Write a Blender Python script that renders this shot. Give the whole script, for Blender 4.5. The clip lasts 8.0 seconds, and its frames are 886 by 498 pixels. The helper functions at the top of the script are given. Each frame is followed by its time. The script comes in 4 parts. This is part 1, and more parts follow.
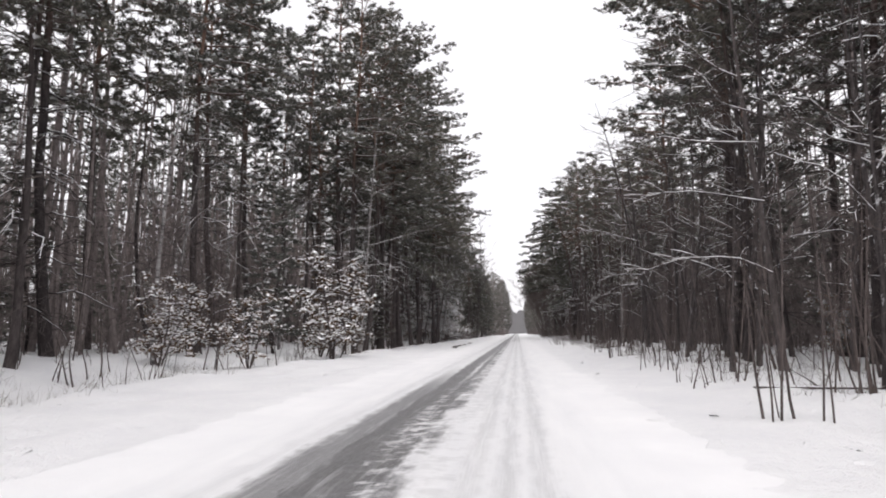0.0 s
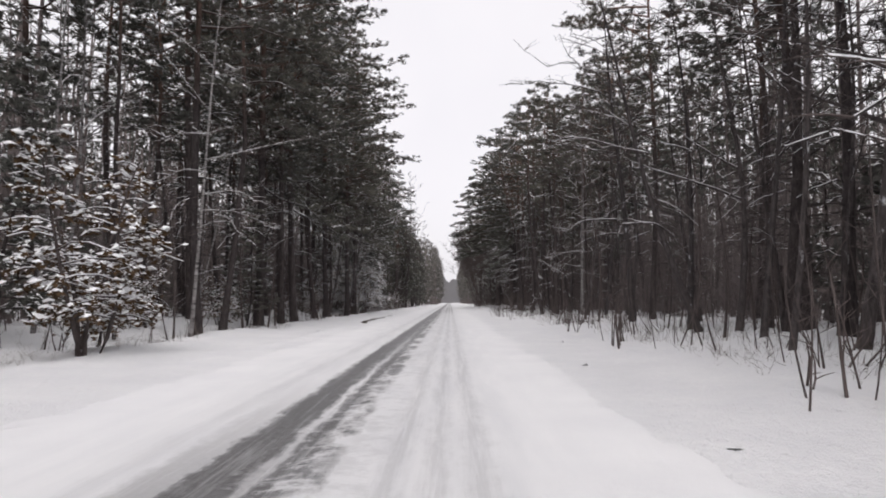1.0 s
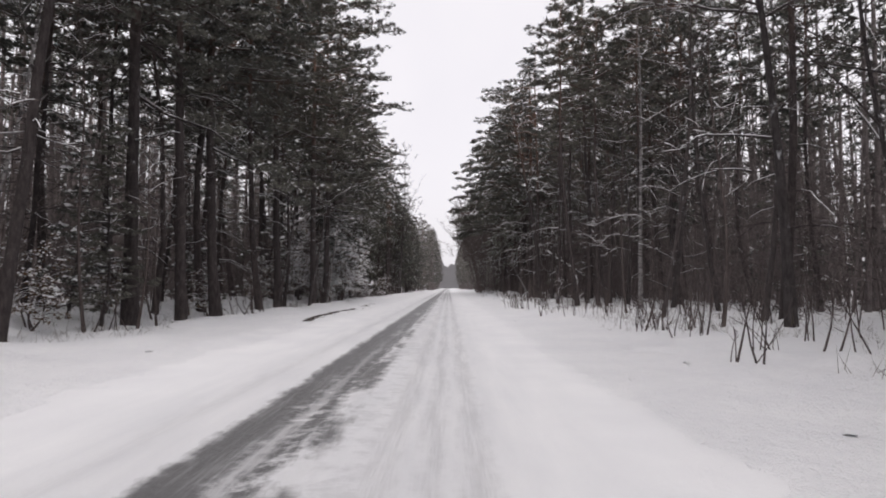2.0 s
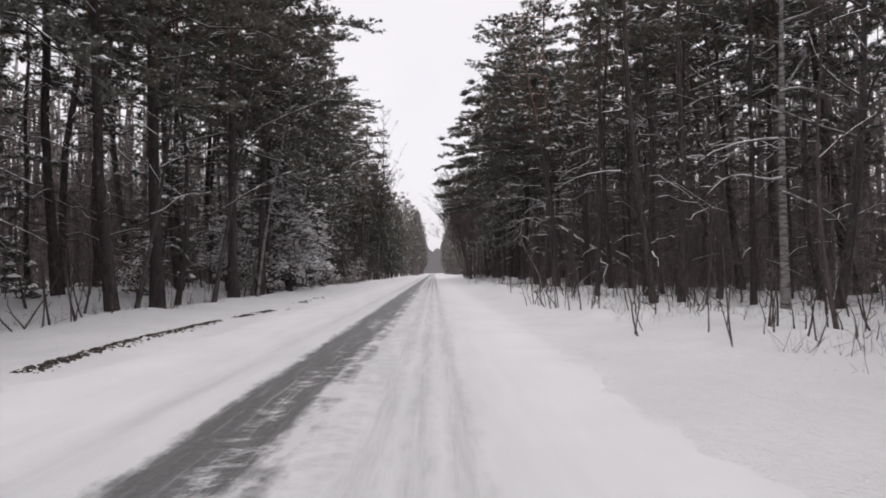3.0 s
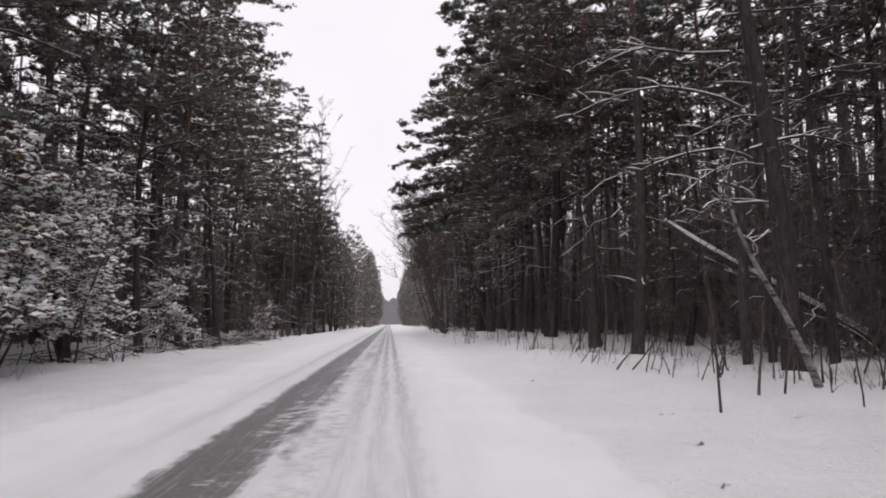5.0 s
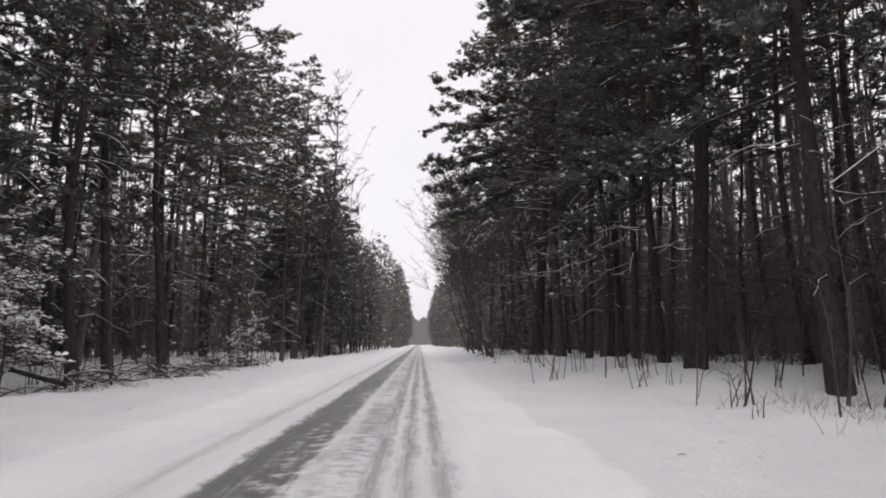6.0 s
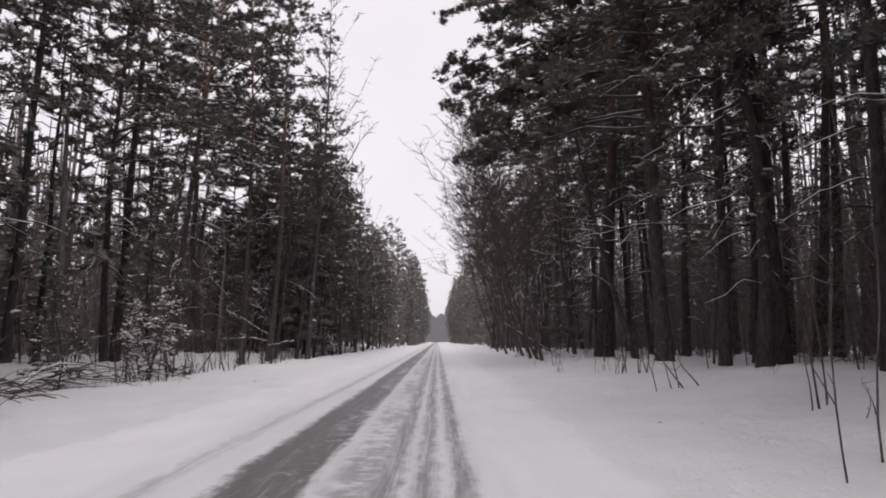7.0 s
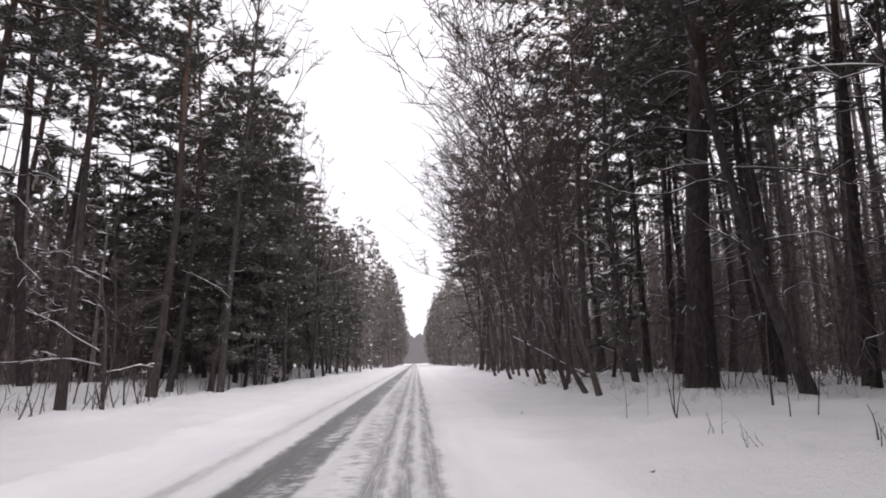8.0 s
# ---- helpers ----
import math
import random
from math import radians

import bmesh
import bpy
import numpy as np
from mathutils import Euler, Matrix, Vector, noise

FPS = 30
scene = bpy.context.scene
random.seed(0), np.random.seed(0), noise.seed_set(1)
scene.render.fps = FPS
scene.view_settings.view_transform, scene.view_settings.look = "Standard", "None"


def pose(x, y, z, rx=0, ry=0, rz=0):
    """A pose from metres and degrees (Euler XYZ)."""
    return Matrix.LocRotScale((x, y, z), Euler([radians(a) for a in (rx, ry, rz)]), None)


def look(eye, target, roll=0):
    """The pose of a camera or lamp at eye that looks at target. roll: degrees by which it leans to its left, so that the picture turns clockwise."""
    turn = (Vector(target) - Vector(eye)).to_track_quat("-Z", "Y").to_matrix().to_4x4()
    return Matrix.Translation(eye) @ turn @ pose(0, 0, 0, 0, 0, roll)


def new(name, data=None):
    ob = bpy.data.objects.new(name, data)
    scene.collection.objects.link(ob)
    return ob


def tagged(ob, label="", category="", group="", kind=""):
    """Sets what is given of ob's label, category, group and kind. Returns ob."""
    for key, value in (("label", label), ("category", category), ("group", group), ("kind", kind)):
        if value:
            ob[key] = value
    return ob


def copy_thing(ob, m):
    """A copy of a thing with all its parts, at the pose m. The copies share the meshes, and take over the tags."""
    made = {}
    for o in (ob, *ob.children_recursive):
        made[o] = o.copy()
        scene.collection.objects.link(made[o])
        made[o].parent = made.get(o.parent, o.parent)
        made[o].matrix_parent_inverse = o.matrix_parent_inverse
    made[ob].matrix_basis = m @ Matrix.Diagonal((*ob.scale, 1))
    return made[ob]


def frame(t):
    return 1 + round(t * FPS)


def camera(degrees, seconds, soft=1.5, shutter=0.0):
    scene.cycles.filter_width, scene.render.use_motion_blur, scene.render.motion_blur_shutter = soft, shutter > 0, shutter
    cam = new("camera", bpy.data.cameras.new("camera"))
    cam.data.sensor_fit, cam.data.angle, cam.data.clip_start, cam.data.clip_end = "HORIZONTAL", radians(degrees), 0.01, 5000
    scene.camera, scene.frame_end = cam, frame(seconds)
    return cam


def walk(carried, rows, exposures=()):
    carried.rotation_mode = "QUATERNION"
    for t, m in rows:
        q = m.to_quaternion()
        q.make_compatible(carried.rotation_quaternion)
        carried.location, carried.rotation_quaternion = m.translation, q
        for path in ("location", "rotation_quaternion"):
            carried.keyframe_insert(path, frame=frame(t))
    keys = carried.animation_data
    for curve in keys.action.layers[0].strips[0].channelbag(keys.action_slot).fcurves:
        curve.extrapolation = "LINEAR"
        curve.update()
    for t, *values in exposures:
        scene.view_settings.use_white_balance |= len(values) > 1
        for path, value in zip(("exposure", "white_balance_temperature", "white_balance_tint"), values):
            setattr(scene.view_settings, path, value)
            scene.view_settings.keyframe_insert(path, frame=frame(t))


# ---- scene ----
# The lens and the drive: seconds, metres along the road, heading, tilt, lean
cam = camera(71.2, 8.0, soft=1.9)
PATH = [
    (0.0, 0.00, 6.80, 7.67, 0.00),
    (0.1, 1.38, 5.43, 7.75, 0.00),
    (0.2, 2.77, 4.39, 7.75, 0.00),
    (0.3, 4.15, 4.39, 8.36, 0.00),
    (0.4, 5.54, 4.07, 8.82, 0.07),
    (0.5, 6.92, 1.11, 8.75, 0.14),
    (0.6, 8.32, -0.00, 8.86, -0.16),
    (0.7, 9.72, 0.42, 6.98, -0.11),
    (0.9, 12.51, 0.42, 6.45, 0.00),
    (1.0, 13.92, 0.65, 4.86, -0.23),
    (1.2, 16.73, 1.75, 4.22, 0.00),
    (1.3, 18.15, 1.36, 5.58, 0.05),
    (1.5, 20.98, 0.67, 5.66, 0.16),
    (1.7, 23.82, 0.93, 3.73, 0.16),
    (2.8, 39.57, -1.36, 3.25, 0.10),
    (3.0, 42.43, -0.86, 2.13, -0.06),
    (3.2, 45.29, 1.10, 3.24, -0.16),
    (3.3, 46.73, 0.00, 2.67, -0.20),
    (3.5, 49.59, -2.97, 2.41, -0.30),
    (4.0, 56.73, -6.19, 4.38, -0.35),
    (4.3, 61.02, -7.34, 4.69, -0.52),
    (4.4, 62.45, -7.90, 4.23, -0.28),
    (4.5, 63.87, -10.22, 4.61, -0.05),
    (4.7, 66.73, -7.49, 5.84, -0.10),
    (4.9, 69.58, -7.08, 6.87, -0.15),
    (5.0, 71.01, -4.92, 6.82, -0.18),
    (5.1, 72.44, -2.51, 6.56, -0.01),
    (5.2, 73.86, -4.86, 7.38, 0.17),
    (6.3, 89.55, -1.42, 9.27, 0.00),
    (6.5, 92.41, -1.38, 9.82, -0.03),
    (6.7, 95.28, -0.42, 8.77, -0.00),
    (6.9, 98.16, 0.10, 8.28, 0.02),
    (7.1, 101.05, -1.15, 8.57, -0.09),
    (7.2, 102.50, -0.00, 8.39, -0.15),
    (7.3, 103.95, -0.42, 8.00, -0.33),
    (7.4, 105.40, -4.33, 7.08, -0.50),
    (7.5, 106.85, -3.57, 6.15, -0.68),
    (7.6, 108.31, -3.71, 6.77, -0.54),
    (7.7, 109.76, -3.81, 7.08, -0.41),
    (7.9, 112.68, -3.34, 9.03, -0.41),
    (8.0, 114.14, -2.58, 10.32, -0.54),
]


def steer(y, yaw, tilt, lean):
    a, b = radians(yaw), radians(tilt)
    eye = Vector((0.0, y, 1.3))
    way = Vector((-math.sin(a) * math.cos(b), math.cos(a) * math.cos(b), math.sin(b)))
    return look(eye, eye + way, lean)


walk(cam, [(t, steer(y, yaw, tilt, lean)) for t, y, yaw, tilt, lean in PATH], [(t, s, 6540, tint) for t, s, tint in ((0.0, 0.1, 14), (0.5, 0.1, 14), (1.0, -0.14, 15), (1.5, -0.18, 16), (3.0, -0.18, 16), (3.5, -0.16, 16), (4.5, -0.14, 17), (5.0, -0.12, 17), (6.5, -0.16, 18), (7.0, -0.22, 18), (7.5, -0.38, 18), (8.0, 0.14, 18))])

# ---- light: an overcast winter sky ----
world = bpy.data.worlds.new("overcast_sky")
scene.world = world
world.use_nodes = True
wn, wl = world.node_tree.nodes, world.node_tree.links
wn.clear()
sky = wn.new("ShaderNodeTexSky")
sky.sky_type = 'NISHITA'
sky.sun_disc = False
sky.sun_elevation, sky.sun_rotation = radians(58), radians(174)
sky.dust_density = 6.0
grey = wn.new("ShaderNodeHueSaturation")
grey.inputs["Saturation"].default_value = 0.12
clear = wn.new("ShaderNodeBackground")
clear.inputs["Strength"].default_value = 0.05
cloud = wn.new("ShaderNodeBackground")
puff = wn.new("ShaderNodeTexNoise")
puff.inputs["Scale"].default_value, puff.inputs["Detail"].default_value = 2.5, 4.0
tone = wn.new("ShaderNodeValToRGB")
tone.color_ramp.elements[0].position, tone.color_ramp.elements[0].color = 0.3, (0.90, 0.91, 0.94, 1)
tone.color_ramp.elements[1].position, tone.color_ramp.elements[1].color = 0.7, (1.0, 1.005, 1.02, 1)
wl.new(puff.outputs["Fac"], tone.inputs[0])
wl.new(tone.outputs[0], cloud.inputs["Color"])
cloud.inputs["Strength"].default_value = 0.92
both = wn.new("ShaderNodeAddShader")
wout = wn.new("ShaderNodeOutputWorld")
wl.new(sky.outputs[0], grey.inputs["Color"])
wl.new(grey.outputs[0], clear.inputs["Color"])
wl.new(clear.outputs[0], both.inputs[0])
wl.new(cloud.outputs[0], both.inputs[1])
wl.new(both.outputs[0], wout.inputs[0])
sun = new("sun", bpy.data.lights.new("sun", 'SUN'))
sun.data.energy, sun.data.angle, sun.data.color = 1.25, radians(45), (1.0, 0.97, 0.93)
sun.matrix_world = look((5, -48, 77), (0, 0, 0))


# ---- materials ----
def material(name, rough=0.9, spec=0.2):
    m = bpy.data.materials.new(name)
    m.use_nodes = True
    nt = m.node_tree
    bsdf = nt.nodes["Principled BSDF"]
    bsdf.inputs["Roughness"].default_value = rough
    bsdf.inputs["Specular IOR Level"].default_value = spec
    return m, nt, bsdf


def node(nt, kind, **values):
    n = nt.nodes.new(kind)
    for key, value in values.items():
        n.inputs[key.replace("_", " ")].default_value = value
    return n


def coords(nt, scale=(1, 1, 1), world_space=False):
    """Object coordinates, or world coordinates, stretched by a scale."""
    if world_space:
        src = nt.nodes.new("ShaderNodeNewGeometry").outputs["Position"]
    else:
        src = nt.nodes.new("ShaderNodeTexCoord").outputs["Object"]
    mp = nt.nodes.new("ShaderNodeMapping")
    mp.inputs["Scale"].default_value = scale
    nt.links.new(src, mp.inputs["Vector"])
    return mp.outputs[0]


def noise_tex(nt, vec, scale, detail=4.0, rough=0.55):
    n = node(nt, "ShaderNodeTexNoise", Scale=scale, Detail=detail, Roughness=rough)
    nt.links.new(vec, n.inputs["Vector"])
    return n.outputs["Fac"]


def ramp(nt, fac, stops):
    r = nt.nodes.new("ShaderNodeValToRGB")
    e = r.color_ramp.elements
    while len(e) < len(stops):
        e.new(0.5)
    for el, (p, c) in zip(e, stops):
        el.position = p
        el.color = (*c, 1) if len(c) == 3 else (c[0], c[0], c[0], 1)
    nt.links.new(fac, r.inputs[0])
    return r.outputs[0]


def mix(nt, fac, a, b, mode='MIX'):
    n = nt.nodes.new("ShaderNodeMix")
    n.data_type, n.blend_type = 'RGBA', mode
    for sock, v in ((n.inputs[0], fac), (n.inputs[6], a), (n.inputs[7], b)):
        if isinstance(v, (float, int)):
            sock.default_value = v if sock == n.inputs[0] else (v, v, v, 1)
        elif isinstance(v, tuple):
            sock.default_value = (*v, 1)
        else:
            nt.links.new(v, sock)
    return n.outputs[2]


def mth(nt, op, a, b=0.0, c=0.0):
    n = nt.nodes.new("ShaderNodeMath")
    n.operation = op
    for sock, v in zip(n.inputs, (a, b, c)):
        if isinstance(v, (float, int)):
            sock.default_value = v
        else:
            nt.links.new(v, sock)
    return n.outputs[0]


def bump(nt, bsdf, height, strength=0.4, distance=0.02):
    b = node(nt, "ShaderNodeBump", Strength=strength, Distance=distance)
    nt.links.new(height, b.inputs["Height"])
    nt.links.new(b.outputs[0], bsdf.inputs["Normal"])


def make_snow():
    m, nt, b = material("snow", 0.75, 0.25)
    v = coords(nt, world_space=True)
    n1, n2 = noise_tex(nt, v, 0.6, 5), noise_tex(nt, v, 9.0, 6)
    c = ramp(nt, n1, [(0.3, (0.75, 0.757, 0.772)), (0.7, (0.825, 0.83, 0.835))])
    c = mix(nt, ramp(nt, n2, [(0.35, (0.0,)), (0.75, (0.25,))]), c, (0.64, 0.655, 0.68))
    nt.links.new(c, b.inputs["Base Color"])
    dents = noise_tex(nt, v, 2.6, 5, 0.6)
    bump(nt, b, mix(nt, 0.5, dents, mix(nt, 0.5, n2, noise_tex(nt, v, 30.0, 4))), 0.75, 0.17)
    return m


def make_snow_lump():
    m, nt, b = material("fresh_snow", 0.8, 0.2)
    v = coords(nt, world_space=True)
    nt.links.new(ramp(nt, noise_tex(nt, v, 7.0), [(0.3, (0.82, 0.83, 0.85)), (0.7, (0.92, 0.925, 0.935))]), b.inputs["Base Color"])
    return m


def make_road_snow():
    """Packed snow on asphalt: one bare wheel track, ragged at its edges, and thin slush lines beside it."""
    m, nt, b = material("packed_snow_road", 0.7, 0.25)
    v = coords(nt, world_space=True)
    sep = nt.nodes.new("ShaderNodeSeparateXYZ")
    nt.links.new(v, sep.inputs[0])
    x, y = sep.outputs[0], sep.outputs[1]
    long_v = coords(nt, (1, 0.12, 1), True)
    wob = mth(nt, 'ADD', mth(nt, 'MULTIPLY', mth(nt, 'SUBTRACT', noise_tex(nt, long_v, 4.5, 6, 0.7), 0.5), 0.26), mth(nt, 'MULTIPLY', mth(nt, 'SUBTRACT', noise_tex(nt, coords(nt, (1, 0.7, 1), True), 3.5, 5, 0.7), 0.5), 0.3))
    slow = mth(nt, 'MULTIPLY', mth(nt, 'SUBTRACT', noise_tex(nt, coords(nt, (0.2, 0.05, 1), True), 1.0, 3), 0.5), 0.1)
    xw = mth(nt, 'ADD', mth(nt, 'ADD', x, wob), slow)

    def band(centre, half, soft):
        d = mth(nt, 'ABSOLUTE', mth(nt, 'SUBTRACT', xw, centre))
        s = nt.nodes.new("ShaderNodeMapRange")
        s.interpolation_type = 'SMOOTHSTEP'
        nt.links.new(d, s.inputs[0])
        for i, val in ((1, half + soft), (2, max(half - soft, 0.0)), (3, 0.0), (4, 1.0)):
            s.inputs[i].default_value = val
        return s.outputs[0]

    n_fine = noise_tex(nt, v, 14.0, 6, 0.7)
    streak = noise_tex(nt, coords(nt, (5.0, 0.2, 1), True), 2.5, 6, 0.75)
    patch = mix(nt, 0.35, noise_tex(nt, coords(nt, (1.5, 1.9, 1), True), 2.0, 6, 0.72), noise_tex(nt, coords(nt, (1, 0.12, 1), True), 1.6, 3, 0.6))
    drift = noise_tex(nt, coords(nt, (1.0, 0.55, 1), True), 1.3, 5, 0.65)

    def stretch(a, b, low=0.0, high=1.0):
        """A value that goes from low to high between two places along the road."""
        r = nt.nodes.new("ShaderNodeMapRange")
        nt.links.new(y, r.inputs[0])
        for k, val in ((1, a), (2, b), (3, low), (4, high)):
            r.inputs[k].default_value = val
        return r.outputs[0]

    bare = band(-1.58, 0.40, 0.08)
    wide = mth(nt, 'MULTIPLY', band(-1.14, 0.2, 0.1), mth(nt, 'MULTIPLY', stretch(82.0, 98.0, 1.0, 0.15), ramp(nt, drift, [(0.42, (0.1,)), (0.56, (0.95,))])))
    bare = mth(nt, 'MAXIMUM', bare, wide)
    bare = mth(nt, 'MAXIMUM', bare, mth(nt, 'MULTIPLY', band(-1.75, 0.55, 0.12), stretch(14.0, 24.0, 0.85, 0.0)))
    fluff = mth(nt, 'MULTIPLY', band(-1.30, 0.30, 0.15), ramp(nt, patch, [(0.50, (0.0,)), (0.60, (0.8,))]))
    comb = mth(nt, 'MULTIPLY', band(-1.46, 0.06, 0.06), mth(nt, 'MULTIPLY', stretch(14.0, 22.0), stretch(24.0, 48.0, 0.9, 0.0)))
    bare = mth(nt, 'MULTIPLY', bare, mth(nt, 'SUBTRACT', 1.0, mth(nt, 'MAXIMUM', fluff, comb)))
    slush = mth(nt, 'MULTIPLY', band(-0.72, 0.26, 0.16), ramp(nt, patch, [(0.46, (0.0,)), (0.56, (0.6,))]))
    slush = mth(nt, 'MULTIPLY', slush, stretch(70.0, 95.0, 0.3, 1.0))
    # the second half of the drive: more lines worn through
    later = nt.nodes.new("ShaderNodeMapRange")
    nt.links.new(y, later.inputs[0])
    later.inputs[1].default_value, later.inputs[2].default_value = 78.0, 100.0
    later.inputs[3].default_value, later.inputs[4].default_value = 0.28, 0.9
    thin = band(-0.45, 0.11, 0.09)
    for centre, half in ((-0.12, 0.09), (0.22, 0.10)):
        thin = mth(nt, 'MAXIMUM', thin, band(centre, half, 0.09))
    thin = mth(nt, 'MAXIMUM', thin, mth(nt, 'MULTIPLY', band(-2.55, 0.10, 0.1), 0.5))
    thin = mth(nt, 'MULTIPLY', mth(nt, 'MULTIPLY', thin, later.outputs[0]), ramp(nt, streak, [(0.36, (0.1,)), (0.56, (0.85,))]))
    bare = mth(nt, 'MULTIPLY', bare, ramp(nt, streak, [(0.28, (0.55,)), (0.5, (1.0,))]))
    wear = mth(nt, 'MAXIMUM', bare, mth(nt, 'MAXIMUM', slush, thin))
    asphalt = ramp(nt, mix(nt, 0.5, n_fine, streak), [(0.25, (0.075, 0.075, 0.077)), (0.55, (0.155, 0.154, 0.157)), (0.8, (0.36, 0.36, 0.37))])
    snow = ramp(nt, noise_tex(nt, long_v, 3.0, 5), [(0.3, (0.69, 0.70, 0.715)), (0.7, (0.79, 0.795, 0.80))])
    dirty = mix(nt, mth(nt, 'MULTIPLY', band(-1.2, 1.6, 0.5), 0.25), snow, (0.52, 0.525, 0.54))
    verge = ramp(nt, noise_tex(nt, v, 0.6, 5), [(0.3, (0.75, 0.757, 0.772)), (0.7, (0.825, 0.83, 0.835))])
    lane = nt.nodes.new("ShaderNodeMapRange")
    nt.links.new(mth(nt, 'ABSOLUTE', mth(nt, 'ADD', x, 1.2)), lane.inputs[0])
    lane.inputs[1].default_value, lane.inputs[2].default_value = 1.6, 2.7
    dirty = mix(nt, lane.outputs[0], dirty, verge)
    nt.links.new(mix(nt, wear, dirty, asphalt), b.inputs["Base Color"])
    nt.links.new(ramp(nt, wear, [(0.0, (0.75,)), (1.0, (0.45,))]), b.inputs["Roughness"])
    bump(nt, b, mth(nt, 'SUBTRACT', mth(nt, 'MULTIPLY', n_fine, 0.4), wear), 0.5, 0.04)
    return m


def make_bark(name, low, high, rust=None, rust_from=5.0, rust_to=11.0, white=0.0):
    m, nt, b = material(name, 0.95, 0.1)
    v = coords(nt, (1, 1, 0.3))
    n = noise_tex(nt, v, 11.0, 6, 0.7)
    c = ramp(nt, n, [(0.3, low), (0.7, high)])
    if rust:
        sep = nt.nodes.new("ShaderNodeSeparateXYZ")
        nt.links.new(coords(nt), sep.inputs[0])
        up = nt.nodes.new("ShaderNodeMapRange")
        nt.links.new(sep.outputs[2], up.inputs[0])
        up.inputs[1].default_value, up.inputs[2].default_value = rust_from, rust_to
        c = mix(nt, up.outputs[0], c, ramp(nt, n, [(0.3, tuple(0.55 * k for k in rust)), (0.7, rust)]))
    info = nt.nodes.new("ShaderNodeObjectInfo")
    c = mix(nt, 0.5, c, mix(nt, 1.0, c, ramp(nt, info.outputs["Random"], [(0.0, (0.6, 0.6, 0.6)), (1.0, (1.3, 1.25, 1.2))]), 'MULTIPLY'))
    if white:
        rime = noise_tex(nt, coords(nt, (1, 1, 0.5)), 2.6, 6, 0.75)
        c = mix(nt, ramp(nt, rime, [(0.66 - 0.1 * white, (0.0,)), (0.74 - 0.1 * white, (0.8,))]), c, (0.8, 0.81, 0.84))
    nt.links.new(c, b.inputs["Base Color"])
    bump(nt, b, n, 0.5, 0.02)
    return m


def make_birch():
    m, nt, b = material("birch_bark", 0.8, 0.2)
    n = noise_tex(nt, coords(nt, (1, 1, 5.0)), 2.2, 5, 0.7)
    fine = noise_tex(nt, coords(nt, (1, 1, 0.6)), 7.0, 5)
    c = ramp(nt, n, [(0.40, (0.04, 0.036, 0.036)), (0.49, (0.22, 0.21, 0.208)), (0.7, (0.38, 0.368, 0.365))])
    c = mix(nt, ramp(nt, fine, [(0.45, (0.0,)), (0.7, (0.7,))]), c, (0.17, 0.15, 0.15))
    nt.links.new(c, b.inputs["Base Color"])
    bump(nt, b, n, 0.4, 0.01)
    return m


def make_leaf(name, dark, pale, scale=1.5):
    m, nt, b = material(name, 0.75, 0.2)
    geo = nt.nodes.new("ShaderNodeNewGeometry")
    info = nt.nodes.new("ShaderNodeObjectInfo")
    c = ramp(nt, geo.outputs["Random Per Island"], [(0.0, dark), (1.0, pale)])
    n = noise_tex(nt, coords(nt, world_space=True), scale, 3)
    c = mix(nt, 1.0, c, ramp(nt, n, [(0.3, (0.7, 0.7, 0.7)), (0.7, (1.25, 1.25, 1.2))]), 'MULTIPLY')
    c = mix(nt, 0.6, c, mix(nt, 1.0, c, ramp(nt, info.outputs["Random"], [(0.0, (0.65, 0.7, 0.7)), (1.0, (1.35, 1.25, 1.1))]), 'MULTIPLY'))
    nt.links.new(c, b.inputs["Base Color"])
    return m


SNOW, LUMP, ROAD = make_snow(), make_snow_lump(), make_road_snow()
PINE_BARK = make_bark("pine_bark", (0.029, 0.025, 0.0255), (0.10, 0.086, 0.086), (0.23, 0.145, 0.11), 9.0, 18.0, white=0.2)
# Deep-forest bark, lighter than near bark: the haze is painted into its colour.
HAZED_BARK = make_bark("hazed_bark", (0.11, 0.096, 0.095), (0.3, 0.262, 0.258), white=0.3)
GREY_BARK = make_bark("grey_bark", (0.033, 0.029, 0.0295), (0.12, 0.106, 0.106), white=0.5)
TWIG_BARK = make_bark("twig_bark", (0.048, 0.040, 0.039), (0.15, 0.126, 0.121))
BRUSH_BARK = make_bark("brush_bark", (0.10, 0.085, 0.084), (0.26, 0.222, 0.218))
BIRCH_BARK = make_birch()
NEEDLES = make_leaf("pine_needles", (0.078, 0.079, 0.076), (0.19, 0.188, 0.176))
# Far needles greyed and lifted: distance haze mixed into the base colour.
FAR_HAZED = make_leaf("far_hazed_needles", (0.085, 0.084, 0.085), (0.22, 0.216, 0.217))
# Deep thicket needles, paler still: haze behind the trunks held in the colour.
DEEP_HAZED = make_leaf("deep_hazed_needles", (0.12, 0.118, 0.118), (0.32, 0.317, 0.316))
DRY_LEAF = make_leaf("withered_leaves", (0.06, 0.035, 0.02), (0.17, 0.105, 0.06), 4.0)
DRY_GRASS = make_leaf("dry_grass", (0.05, 0.041, 0.036), (0.15, 0.122, 0.10), 4.0)

EARTH = make_bark("frozen_earth", (0.03, 0.025, 0.022), (0.10, 0.085, 0.075))


# ---- geometry helpers ----
rng = np.random.default_rng(7)


